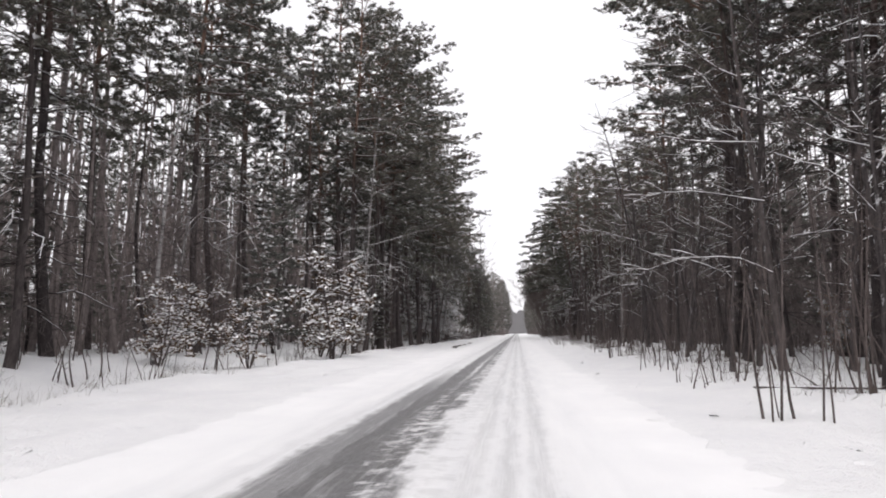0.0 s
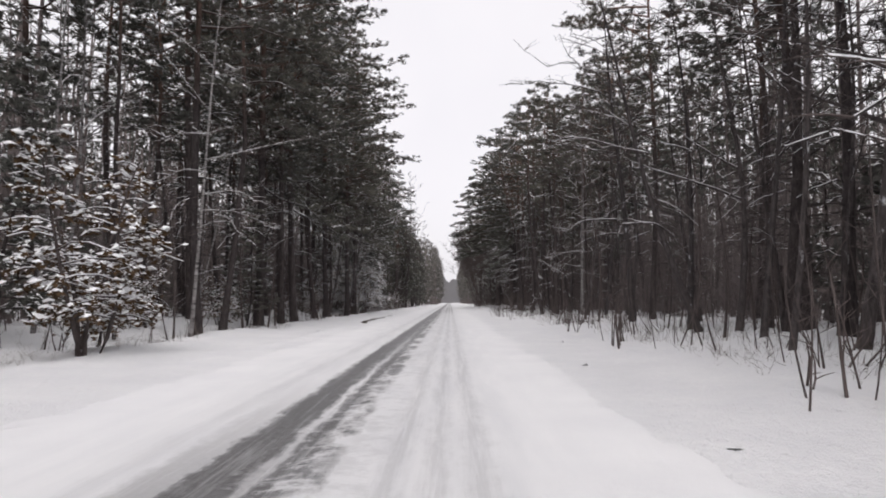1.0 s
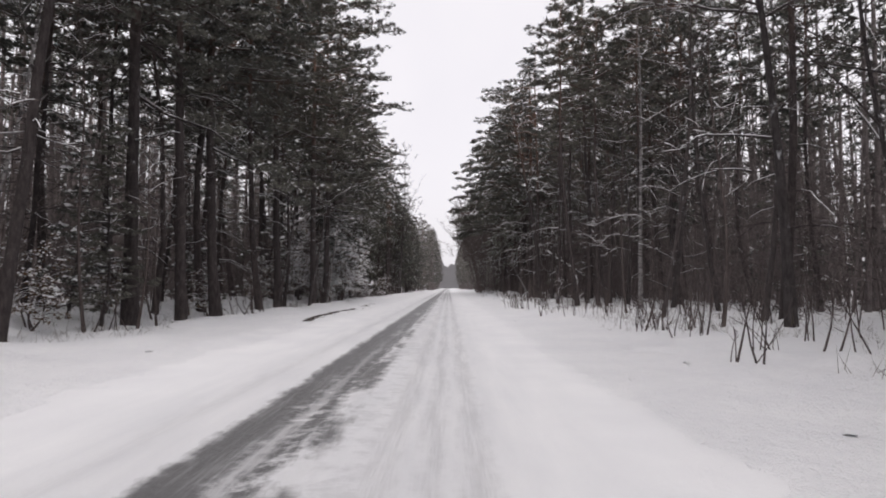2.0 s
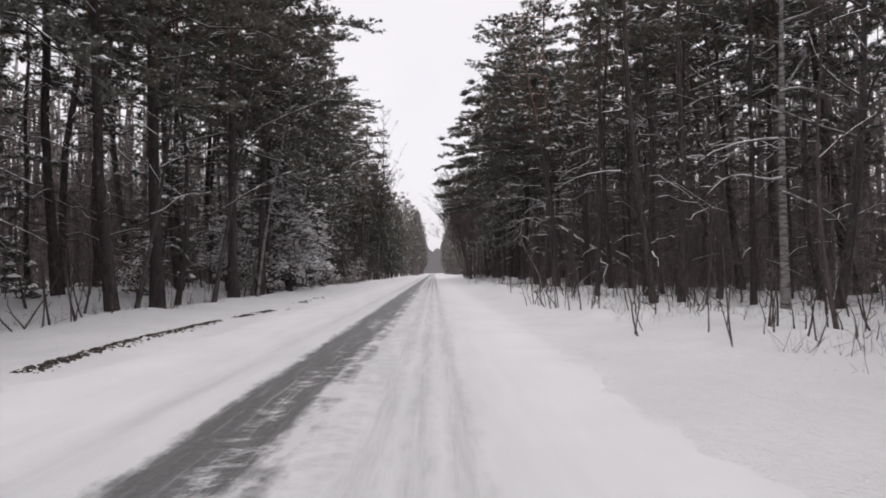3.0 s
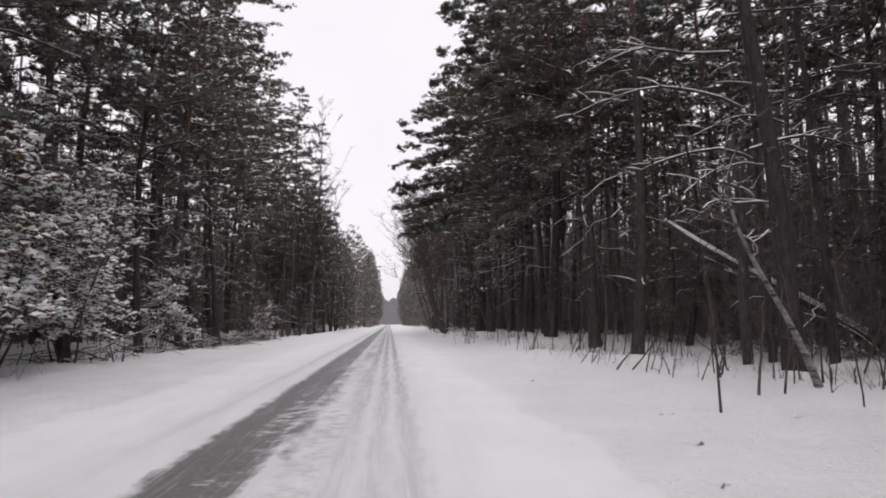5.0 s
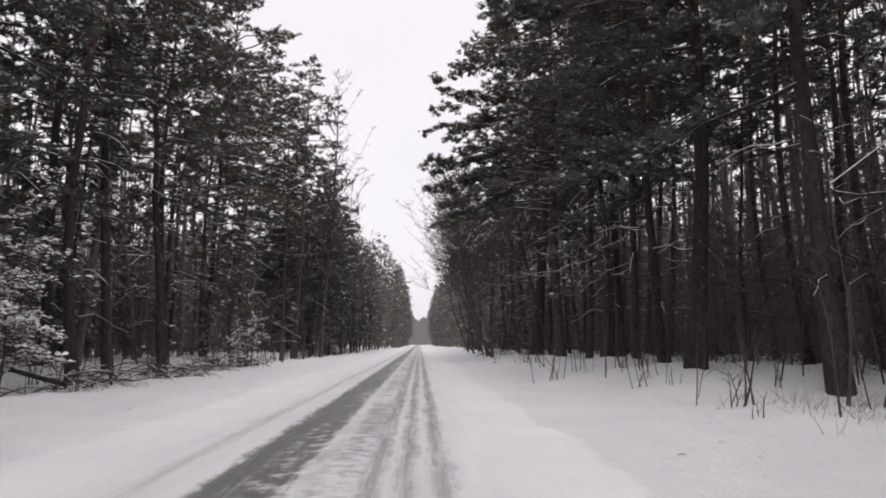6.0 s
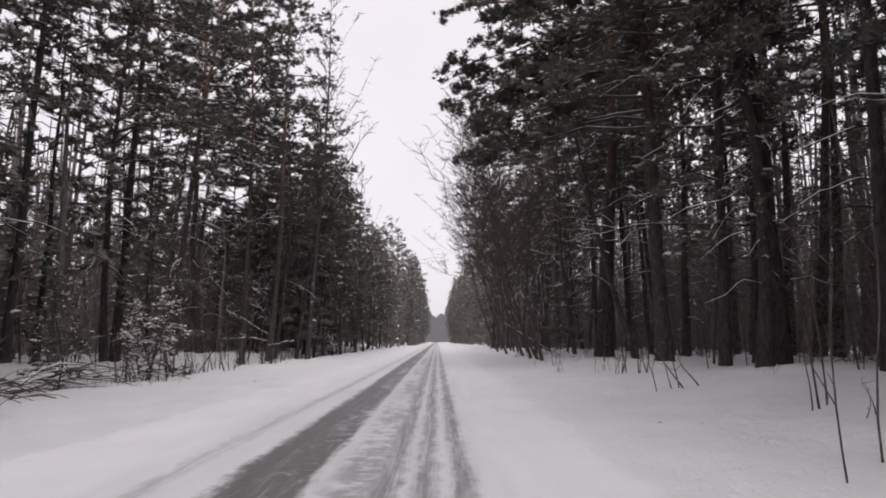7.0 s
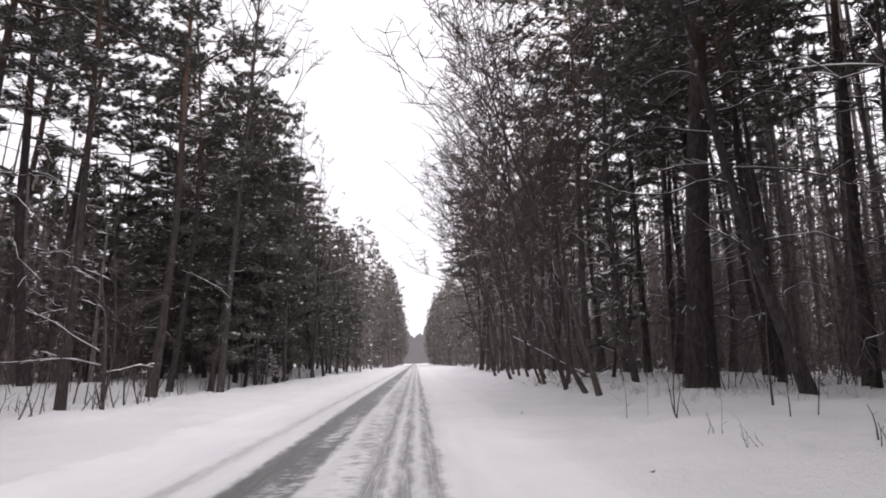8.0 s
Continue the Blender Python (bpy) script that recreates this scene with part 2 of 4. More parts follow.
class Geo:
    """Triangles gathered into one mesh."""

    def __init__(self):
        self.v, self.f, self.n = [], [], 0

    def add(self, v, f):
        self.v.append(np.asarray(v, float))
        self.f.append(np.asarray(f, int) + self.n)
        self.n += len(v)

    def tube(self, path, radii, sides=6, flat=1.0):
        path = np.asarray(path, float)
        k = len(path)
        tan = np.gradient(path, axis=0)
        tan /= np.linalg.norm(tan, axis=1)[:, None] + 1e-9
        ref = np.where(np.abs(tan[:, 2:3]) > 0.9, [[1.0, 0, 0]], [[0, 0, 1.0]])
        a = np.cross(tan, ref)
        a /= np.linalg.norm(a, axis=1)[:, None] + 1e-9
        b = np.cross(a, tan)
        th = np.arange(sides) / sides * 2 * np.pi
        r = np.asarray(radii, float)[:, None, None]
        ring = path[:, None] + r * (np.cos(th)[None, :, None] * a[:, None] + flat * np.sin(th)[None, :, None] * b[:, None])
        i = np.arange(k - 1)[:, None] * sides
        j, j2 = np.arange(sides)[None], (np.arange(sides)[None] + 1) % sides
        p, q, s, t = i + j, i + j2, i + sides + j2, i + sides + j
        f = np.concatenate([np.stack([p, q, s], -1).reshape(-1, 3), np.stack([p, s, t], -1).reshape(-1, 3)])
        end = (k - 1) * sides
        cap = [[end, end + n, end + n + 1] for n in range(1, sides - 1)]
        self.add(ring.reshape(-1, 3), np.concatenate([f, cap]))

    def blades(self, at, size, count, up=0.25, wide=0.075):
        """At each place a tuft of narrow triangles that radiate from it."""
        at = np.asarray(at, float)
        m = len(at)
        if not m:
            return
        d = rng.normal(size=(m, count, 3))
        d[..., 2] = d[..., 2] * 0.55 + up
        d /= np.linalg.norm(d, axis=-1, keepdims=True)
        side = np.cross(d, rng.normal(size=(m, count, 3)))
        side /= np.linalg.norm(side, axis=-1, keepdims=True) + 1e-9
        length = size[:, None, None] * rng.uniform(0.6, 1.1, (m, count, 1))
        o = at[:, None] + rng.normal(size=(m, count, 3)) * size[:, None, None] * 0.12
        w = side * size[:, None, None] * wide
        v = np.stack([o - w, o + w, o + d * length], 2).reshape(-1, 3)
        self.add(v, np.arange(len(v)).reshape(-1, 3))

    def lumps(self, at, size, flat=0.4):
        """At each place a small uneven cushion: a five-sided dome."""
        at = np.asarray(at, float)
        m = len(at)
        if not m:
            return
        th = np.arange(5) / 5 * 2 * np.pi + rng.uniform(0, 6, (m, 1))
        r = size[:, None] * rng.uniform(0.55, 1.15, (m, 5))
        long = rng.uniform(0.6, 1.5, (m, 1))
        ring = np.stack([np.cos(th) * r * long, np.sin(th) * r, rng.normal(size=(m, 5)) * size[:, None] * 0.22], -1)
        yaw = rng.uniform(0, 6.28, m)
        c, s = np.cos(yaw)[:, None], np.sin(yaw)[:, None]
        ring = np.stack([ring[..., 0] * c - ring[..., 1] * s, ring[..., 0] * s + ring[..., 1] * c, ring[..., 2]], -1)
        top = np.zeros((m, 1, 3))
        top[:, 0, 2] = size * flat
        v = (np.concatenate([ring, top], 1) + at[:, None]).reshape(-1, 3)
        f = np.array([[k, (k + 1) % 5, 5] for k in range(5)])
        self.add(v, (np.arange(m)[:, None, None] * 6 + f[None]).reshape(-1, 3))

    def mesh(self, name, mat, smooth=False):
        me = bpy.data.meshes.new(name)
        v = np.concatenate(self.v).astype(np.float32)
        f = np.concatenate(self.f).astype(np.int32)
        me.vertices.add(len(v))
        me.vertices.foreach_set("co", v.ravel())
        me.loops.add(f.size)
        me.loops.foreach_set("vertex_index", f.ravel())
        me.polygons.add(len(f))
        me.polygons.foreach_set("loop_start", np.arange(0, f.size, 3, dtype=np.int32))
        me.polygons.foreach_set("use_smooth", np.full(len(f), smooth))
        me.materials.append(mat)
        me.update(calc_edges=True)
        return me


def part(name, geo, mat, parent, label="", smooth=False):
    ob = new(name, geo.mesh(name, mat, smooth))
    ob.parent = parent
    if name in ("lying_snow", "limb_snow", "twig_spray", "trunks", "crowns", "leaves"):
        tagged(ob, kind="stuff")
    return tagged(ob, label)


def vnoise(x, y, seed=0):
    """Smooth value noise, -1 to 1."""
    xi, yi = np.floor(x).astype(np.int64), np.floor(y).astype(np.int64)
    fx, fy = x - xi, y - yi
    fx, fy = fx * fx * (3 - 2 * fx), fy * fy * (3 - 2 * fy)

    def h(a, b):
        n = np.sin(a * 127.1 + b * 311.7 + seed * 74.7) * 43758.5453
        return (n - np.floor(n)) * 2 - 1

    return (h(xi, yi) * (1 - fx) + h(xi + 1, yi) * fx) * (1 - fy) + (h(xi, yi + 1) * (1 - fx) + h(xi + 1, yi + 1) * fx) * fy


def ease(a, b, x):
    t = np.clip((x - a) / (b - a), 0, 1)
    return t * t * (3 - 2 * t)


ROAD_L, ROAD_R = -4.7, 2.3


def snow_z(x, y):
    """The height of the snow beside the road: flat verges, a shallow dip on one side, uneven forest floor."""
    x, y = np.asarray(x, float), np.asarray(y, float)
    left, right = ease(-8.6, -10.6, x), ease(3.0, 7.5, x)
    z = -0.18 * left + 0.16 * right
    rough = ease(2.3, 5.0, x) + ease(-4.9, -8.0, x)
    z = z + rough * (0.10 * vnoise(x * 0.45, y * 0.45, 1) + 0.085 * vnoise(x * 1.3, y * 1.3, 2) + 0.05 * vnoise(x * 2.9, y * 2.3, 9))
    z = z + (ease(5.5, 9.0, x) + left) * (0.12 * vnoise(x * 0.21, y * 0.21, 3) + 0.045 * vnoise(x * 2.7, y * 2.7, 5))
    z = z + 0.018 * vnoise(x * 3.1, y * 3.1, 4) + 0.05 + 0.32 * ease(4.5, 9.5, x) * ease(96, 108, y) * (1 - ease(165, 190, y)) + 0.55 * ease(-10.7, -14.0, x)
    ridge = 0.09 * np.exp(-((x + 5.25) / 0.28) ** 2) * (0.6 + 0.6 * vnoise(x * 0.0, y * 0.3, 6)) 
    return z + ridge


def ground_z(x, y):
    """The snow's height, let down under the road."""
    inside = ease(ROAD_L + 0.5, ROAD_L + 1.4, x) * (1 - ease(ROAD_R - 1.4, ROAD_R - 0.5, x))
    return snow_z(x, y) * (1 - inside) - 0.16 * inside


def gz(x, y):
    return float(ground_z(x, y))


def sheet(name, xs, ys, height, mat, label, category):
    g = Geo()
    gx, gy = np.meshgrid(xs, ys)
    v = np.stack([gx, gy, height(gx, gy)], -1).reshape(-1, 3)
    nx, ny = len(xs), len(ys)
    i = (np.arange(ny - 1)[:, None] * nx + np.arange(nx - 1)[None]).ravel()
    g.add(v, np.concatenate([np.stack([i, i + 1, i + nx + 1], 1), np.stack([i, i + nx + 1, i + nx], 1)]))
    ob = new(name, g.mesh(name, mat, True))
    return tagged(ob, label, category, kind="structure")


# ---- ground and road ----
gx = np.concatenate([[-1500, -600, -250, -120], np.arange(-60, -14, 1.2), np.arange(-14, -4, 0.25), np.arange(-4, 0.5, 0.5),
                     np.arange(0.5, 13, 0.25), np.arange(13, 60, 1.2), [120, 250, 600, 1500]])
gy = np.concatenate([[-1000, -300, -100], np.arange(-40, -4, 2.0), np.arange(-4, 150, 0.4), np.arange(150, 320, 2.5), [400, 600, 1000, 2500]])
sheet("ground", gx, gy, ground_z, SNOW, "fresh uneven snow covering the forest floor and verges", "snow")


def road_z(x, y):
    z = 0.02 * vnoise(x * 0.8, y * 0.25, 11) * 0.5 + 0.006 * vnoise(x * 6, y * 1.5, 12) + 0.03
    z = z - 0.035 * np.exp(-((x + 1.62) / 0.42) ** 4)
    for c, w in ((-0.45, 0.13), (-0.12, 0.1), (0.22, 0.12), (-2.62, 0.12)):
        z = z - 0.012 * np.exp(-((x - c) / w) ** 2)
    rag = 0.30 * vnoise(x * 0, y * 0.45, 13) + 0.24 * vnoise(x * 1.5, y * 1.9, 14) + 0.12 * vnoise(x * 4, y * 5.0, 15)
    side = ease(ROAD_L + 2.2, ROAD_L + 0.6, x) + ease(ROAD_R - 2.2, ROAD_R - 0.6, x)
    edge = ease(ROAD_L + 0.5, ROAD_L - 0.3, x + rag * 0.6) + ease(ROAD_R - 0.5, ROAD_R + 0.3, x + rag * 0.6)
    return z * (1 - side) + (snow_z(x, y) + 0.006) * side - 0.05 * edge


ry = np.concatenate([[-300, -100], np.arange(-30, -2, 2.0), np.arange(-2, 150, 0.3), np.arange(150, 320, 2.0), [400, 700, 1500]])
sheet("road", np.arange(ROAD_L - 0.3, ROAD_R + 0.31, 0.1), ry, road_z, ROAD, "snow-covered forest road with one bare dark wheel track", "road")


# ---- trees ----
def bent(base, top, bow=0.3, n=8):
    """A gently bowed line from base to top."""
    base, top = np.array(base, float), np.array(top, float)
    t = np.linspace(0, 1, n)[:, None]
    off = rng.normal(size=3) * bow
    off2 = rng.normal(size=3) * bow * 0.4
    off[2] = off2[2] = 0
    return base + (top - base) * t + off * np.sin(np.pi * t) + off2 * np.sin(2 * np.pi * t)


def limb(start, azim, length, rise, droop, n=5):
    s = np.linspace(0, 1, n)
    a = azim + rng.normal() * 0.25 * s
    r = length * s
    return np.stack([start[0] + np.cos(a) * r, start[1] + np.sin(a) * r, start[2] + length * (rise * s - droop * s * s)], 1)


def along(path, z):
    return np.array([np.interp(z, path[:, 2], path[:, k]) for k in range(3)])


def snow_strip(geo, path, radii):
    radii = np.asarray(radii)
    geo.tube(path + np.array([[0, 0, 1]]) * (radii[:, None] * 0.75 + 0.006), (radii * 0.5 + 0.008) * rng.uniform(0.5, 1.2, len(radii)), 3 if len(radii) < 6 else 4, 0.8)


def shoot(green, white, p, az, length, snowy, heap, twig=None, pads=2.2):
    """Side shoots along a limb, each ending in a loose pad of needle tufts with snow on top."""
    count = max(3, int(length * pads + rng.random()))
    k = len(p)
    for j in range(count):
        f = 0.28 + 0.72 * (j + rng.random()) / count
        start = np.array([np.interp(f, np.linspace(0, 1, k), p[:, c]) for c in range(3)])
        reach = (0.25 + 0.22 * length * rng.uniform(0.5, 1.2)) * (1.25 - 0.5 * f)
        a = az + (1 if j % 2 else -1) * rng.uniform(0.35, 1.1) * (1.0 if f < 0.9 else 0.3)
        t = limb(start, a, reach, rng.uniform(0.05, 0.45), 0.12, 3)
        if twig is not None:
            twig.tube(t, [0.014, 0.009, 0.004], 3)
        m = int(4 + 4.5 * reach)
        g = rng.uniform(0.25, 1.08, m)
        q = t[0] + (t[2] - t[0]) * g[:, None] + rng.normal(size=(m, 3)) * np.array([0.11, 0.11, 0.055])
        size = rng.uniform(0.15, 0.27, m)
        green.blades(q, size, 5, 0.35, 0.2)
        green.blades(q, size * 1.2, 8, 0.4, 0.065)
        if rng.random() < snowy:
            n = int(rng.integers(1, 4))
            top = q[rng.integers(0, m, n)] + [0, 0, 0.09]
            white.lumps(top, rng.uniform(0.06, 0.17, n) * heap, 0.42 * heap)
        few = rng.random(m) < snowy * 0.5
        white.lumps(q[few] + [0, 0, 0.08], rng.uniform(0.03, 0.075, few.sum()) * heap, 0.5)


def pine(h, bare, spread, girth, dense=1.0, side=0.35, cone=False, snowy=0.5, dead=10, name="pine_tree", broad=2.5, skirt=0.55, heap=1.0, boughs=(), bow=0.4):
    """A pine: bare fraction of the trunk, a crown of limbs with needle pads, longer on its +x side, and lying snow."""
    root = new(name)
    wood, green, white = Geo(), Geo(), Geo()
    line = bent((0, 0, -0.3), (rng.normal() * 0.5, rng.normal() * 0.5, h), bow, 12)
    line[1:-1, :2] += rng.normal(size=(10, 2)) * 0.03
    zz = np.linspace(0, 1, 12)
    wood.tube(line, girth * (1 - zz * 0.88) * (1 + 0.35 * np.exp(-zz * 30)) * rng.uniform(0.94, 1.06, 12), 9)
    count = int(dense * (h * (1 - bare)) * 4.0)
    for k in range(count):
        u = (k + rng.random()) / count
        z = h * (bare + (1 - bare) * u)
        az = k * 2.4 + rng.normal() * 0.5
        face = 0.5 + 0.5 * math.cos(az)
        if u < 0.3 and not cone and rng.random() > 0.35 + 0.65 * face + u:
            continue
        prof = (1 - u) ** 0.8 + 0.06 if cone else min(1.0, skirt + 1.5 * u) * min(1.0, (1.06 - u) * broad)
        length = max(0.4, spread * prof * (1 + side * math.cos(az)) * (rng.uniform(0.4, 1.3) if cone else rng.uniform(0.5, 1.2)))
        start = along(line, z)
        rise = 0.05 + 0.55 * u + rng.normal() * (0.22 if cone else 0.16)
        p = limb(start, az, length, rise, 0.2 + 0.16 * rng.random(), 5)
        p[1:4] += rng.normal(size=(3, 3)) * 0.035 * length
        rr = np.linspace(0.018 + 0.011 * length, 0.008, 5)
        wood.tube(p, rr, 3)
        if rng.random() < snowy:
            snow_strip(white, p[:4], rr[:4])
        shoot(green, white, p, az, length, snowy * 0.75, heap, wood)
    for z, turn, length in boughs:
        az = radians(turn)
        p = limb(along(line, z), az, length, 0.14 + rng.normal() * 0.04, 0.22, 7)
        p[1:6] += rng.normal(size=(5, 3)) * 0.03 * length * 0.5
        rr = np.linspace(0.075, 0.01, 7)
        wood.tube(p, rr, 5)
        snow_strip(white, p[:5], rr[:5])
        for n in range(15):
            i = int(rng.integers(2, 7))
            b = az + rng.choice([-1, 1]) * rng.uniform(0.3, 1.0)
            l2 = min(1.3, length * rng.uniform(0.1, 0.22)) * (1.0 if i < 6 else 0.6)
            t = limb(p[i], b, l2, 0.1, 0.35, 4)
            wood.tube(t, np.linspace(0.02, 0.006, 4), 3)
            shoot(green, white, t, b, l2, 0.4, heap, None, 3.2)
    for k in range(dead):
        z = h * rng.uniform(0.08, bare + 0.1)
        az, length = rng.uniform(0, 6.28), rng.uniform(0.6, 3.0)
        p = limb(along(line, z), az, length, rng.uniform(-0.05, 0.45), rng.uniform(0.15, 0.6), 6)
        p[1:] += rng.normal(size=(5, 3)) * 0.03 * length
        rr = np.linspace(0.026, 0.006, 6)
        wood.tube(p, rr, 3)
        if rng.random() < 0.5:
            snow_strip(white, p[1:], rr[1:] + 0.004)
        for j in range(3):
            t = limb(p[2 + j], az + rng.choice([-0.9, 0.9]), length * rng.uniform(0.2, 0.45), 0.1, 0.3, 3)
            wood.tube(t, [0.012, 0.008, 0.004], 3)
    part("trunk", wood, PINE_BARK, root, "scaly grey-brown bark turning rusty higher up", True)
    crown = part("crown", green, NEEDLES, root, "dark green needle tufts")
    part("lying_snow", white, LUMP, crown, "white snow lying on branches")
    return root


def broadleaf(h, girth, lean=(0, 0), limbs=12, low=0.25, reach=0.35, bark=None, name="bare_tree", snowy=0.6, rise=0.75, bow=0.35, twigs=3, stout=1.0):
    """A leafless tree: bowed stem, rising limbs, two orders of thinner twigs, snow on the upper sides."""
    root = new(name)
    stem, wood, white = Geo(), Geo(), Geo()
    line = bent((0, 0, -0.3), (lean[0], lean[1], h), bow, 12)
    zz = np.linspace(0, 1, 12)
    stem.tube(line, girth * (1 - zz * 0.92) * (1 + 0.3 * np.exp(-zz * 25)), 8)
    thin = Geo()
    for k in range(limbs):
        u = low + (0.97 - low) * (k + rng.random()) / limbs
        az = k * 2.4 + rng.normal() * 0.5
        length = h * reach * (1.1 - u) * rng.uniform(0.6, 1.2) + 0.5
        r0 = girth * (1 - u * 0.9) * 0.5
        p = limb(along(line, h * u), az, length, rise * rng.uniform(0.5, 1.3), rng.uniform(-0.1, 0.3), 6)
        p += np.sin(np.linspace(0, rng.uniform(3, 7), 6))[:, None] * rng.normal(size=3) * 0.05 * length
        rr = np.linspace(r0, 0.008, 6)
        wood.tube(p, rr, 5)
        if rng.random() < snowy:
            snow_strip(white, p[:5], rr[:5])
        for j in range(5):
            i = rng.integers(1, 6)
            l2 = length * rng.uniform(0.25, 0.5)
            q = limb(p[i], az + rng.choice([-1, 1]) * rng.uniform(0.4, 1.1), l2, rise * rng.uniform(0.3, 1.2), 0.1, 4)
            q[1:] += rng.normal(size=(3, 3)) * 0.05 * l2
            thin.tube(q, np.linspace(max(0.014, r0 * 0.35), 0.007, 4) * stout, 3)
            if rng.random() < snowy * 0.5:
                snow_strip(white, q[:3], np.full(3, 0.01))
            for _ in range(twigs):
                t = limb(q[rng.integers(1, 4)], rng.uniform(0, 6.28), l2 * rng.uniform(0.3, 0.6), rng.uniform(0.1, 0.9), 0.1, 3)
                thin.tube(t, np.array([0.010, 0.008, 0.005]) * stout, 3)
    part("trunk", stem, bark or GREY_BARK, root, smooth=True)
    boughs = tagged(part("branching", wood, bark or GREY_BARK, root, smooth=True), kind="stuff")
    part("crown", thin, TWIG_BARK, root, "fine brown leafless twigs")
    if white.n:
        part("lying_snow", white, LUMP, boughs, "white snow lying on branches")
    return root


def sapling_clump(stems, height, spread, name="bare_shrub"):
    root = new(name)
    for _ in range(stems):
        wood = Geo()
        b = rng.normal(size=2) * spread * 0.45
        hh = height * rng.uniform(0.35, 1.1)
        t = b + rng.normal(size=2) * spread * 0.5 * hh / height
        p = bent((b[0], b[1], -0.25), (t[0], t[1], hh), 0.055, 6)
        r = rng.uniform(0.011, 0.027)
        wood.tube(p, np.linspace(r, 0.005, 6), 5)
        for _ in range(rng.integers(1, 5)):
            i = rng.integers(2, 6)
            q = limb(p[i], rng.uniform(0, 6.28), hh * rng.uniform(0.12, 0.4), rng.uniform(0.3, 1.3), 0.1, 3)
            wood.tube(q, [0.007, 0.006, 0.003], 3)
        part("stem", wood, TWIG_BARK, root)
    return root


def leafy_bush(height, spread, name="snowy_bush", stems=4, limbs=16, heap=1.0):
    """A young oak that keeps its withered leaves, bowed by snow."""
    root = new(name)
    wood, leaf, white = Geo(), Geo(), Geo()
    for s in range(stems):
        az0 = s * 6.4 / stems + rng.normal() * 0.3
        top = (math.cos(az0) * spread * 0.45, math.sin(az0) * spread * 0.45, height * rng.uniform(0.55, 1.0))
        line = bent((rng.normal() * 0.15, rng.normal() * 0.15, -0.2), top, 0.25, 8)
        wood.tube(line, np.linspace(0.045, 0.01, 8), 6)
        for k in range(limbs):
            u = 0.15 + 0.85 * (k + rng.random()) / limbs
            length = spread * 0.55 * (1.15 - u) * rng.uniform(0.6, 1.2) + 0.25
            p = limb(along(line, top[2] * u), rng.uniform(0, 6.28), length, 0.45, 0.5, 4)
            wood.tube(p, np.linspace(0.016, 0.005, 4), 4)
            m = int(length * rng.choice([3, 9, 15]))
            if not m:
                continue
            t = rng.uniform(0.35, 1, m)
            q = np.stack([np.interp(t, np.linspace(0, 1, 4), p[:, c]) for c in range(3)], 1) + rng.normal(size=(m, 3)) * [0.13, 0.13, 0.07]
            leaf.blades(q, np.full(m, 0.12), 5, 0.0, 0.3)
            q2 = np.concatenate([q, q + rng.normal(size=q.shape) * 0.09])
            white.lumps(q2 + [0, 0, 0.04], (0.025 + 0.085 * rng.random(len(q2)) ** 2) * heap, 0.5)
            snow_strip(white, p, np.full(4, 0.014))
    part("stem", wood, TWIG_BARK, root)
    foliage = part("leaves", leaf, DRY_LEAF, root, "withered brown leaves")
    part("lying_snow", white, LUMP, foliage, "thick white snow on the leaves")
    return root


KINDS = {}


def variant(key, root, label, category, group):
    tagged(root, label, category, group)
    KINDS.setdefault(key, []).append([root, False])


for n in range(7):
    variant("tall", pine(rng.uniform(23, 27), rng.uniform(0.34, 0.46), rng.uniform(3.0, 3.8), rng.uniform(0.15, 0.22), 0.85, snowy=0.4 if n < 4 else 0.95, dead=24, heap=1.0 if n < 4 else 1.35), "tall pine with rusty upper trunk and snow-dusted dark crown", "pine tree", "pines along the road")
for n in range(4):
    variant("edge", pine(rng.uniform(23, 27), rng.uniform(0.16, 0.24), rng.uniform(3.4, 3.9), rng.uniform(0.16, 0.22), 0.95, 0.42, snowy=0.45 if n < 2 else 0.85), "roadside pine with long low boughs carrying snow", "pine tree", "pines along the road")
for n in range(2):
    variant("big", pine(rng.uniform(28, 29), 0.27, rng.uniform(3.7, 4.0), 0.24, 1.15, 0.3, snowy=0.6, dead=12, broad=3.4, skirt=0.8), "old broad pine towering over the roadside", "pine tree", "pines along the road")
for n in range(3):
    variant("slim", pine(rng.uniform(17, 22), rng.uniform(0.5, 0.6), rng.uniform(1.8, 2.4), rng.uniform(0.10, 0.14), snowy=0.4, dead=26), "slender forest pine with a small high crown", "pine tree", "pines along the road")
for n in range(3):
    variant("young", pine(rng.uniform(9, 13), 0.06, rng.uniform(1.9, 2.5), rng.uniform(0.07, 0.10), 1.15, 0.1, True, 0.6, 0, "young_pine"), "young pine with foliage to the ground, heavy with snow", "young pine", "young pines")
for n in range(3):
    variant("thicket", pine(rng.uniform(15, 18), 0.08, rng.uniform(2.6, 3.2), rng.uniform(0.09, 0.13), 0.9, 0.25, False, 0.4, 0, "young_pine"), "bushy half-grown pine in a dense stand", "young pine", "young pines")
for n in range(2):
    variant("snowed", pine(rng.uniform(11, 13), 0.05, rng.uniform(2.4, 2.9), 0.10, 0.95, 0.3, True, 0.95, 0, "young_pine", heap=1.5), "young pine bowed under heavy snow", "young pine", "young pines")
for n in range(4):
    variant("bare", broadleaf(rng.uniform(13, 18), rng.uniform(0.09, 0.14), (rng.normal() * 0.8, rng.normal() * 0.8), 13, snowy=0.35), "leafless grey-barked tree with snow along its limbs", "bare tree", "bare trees")
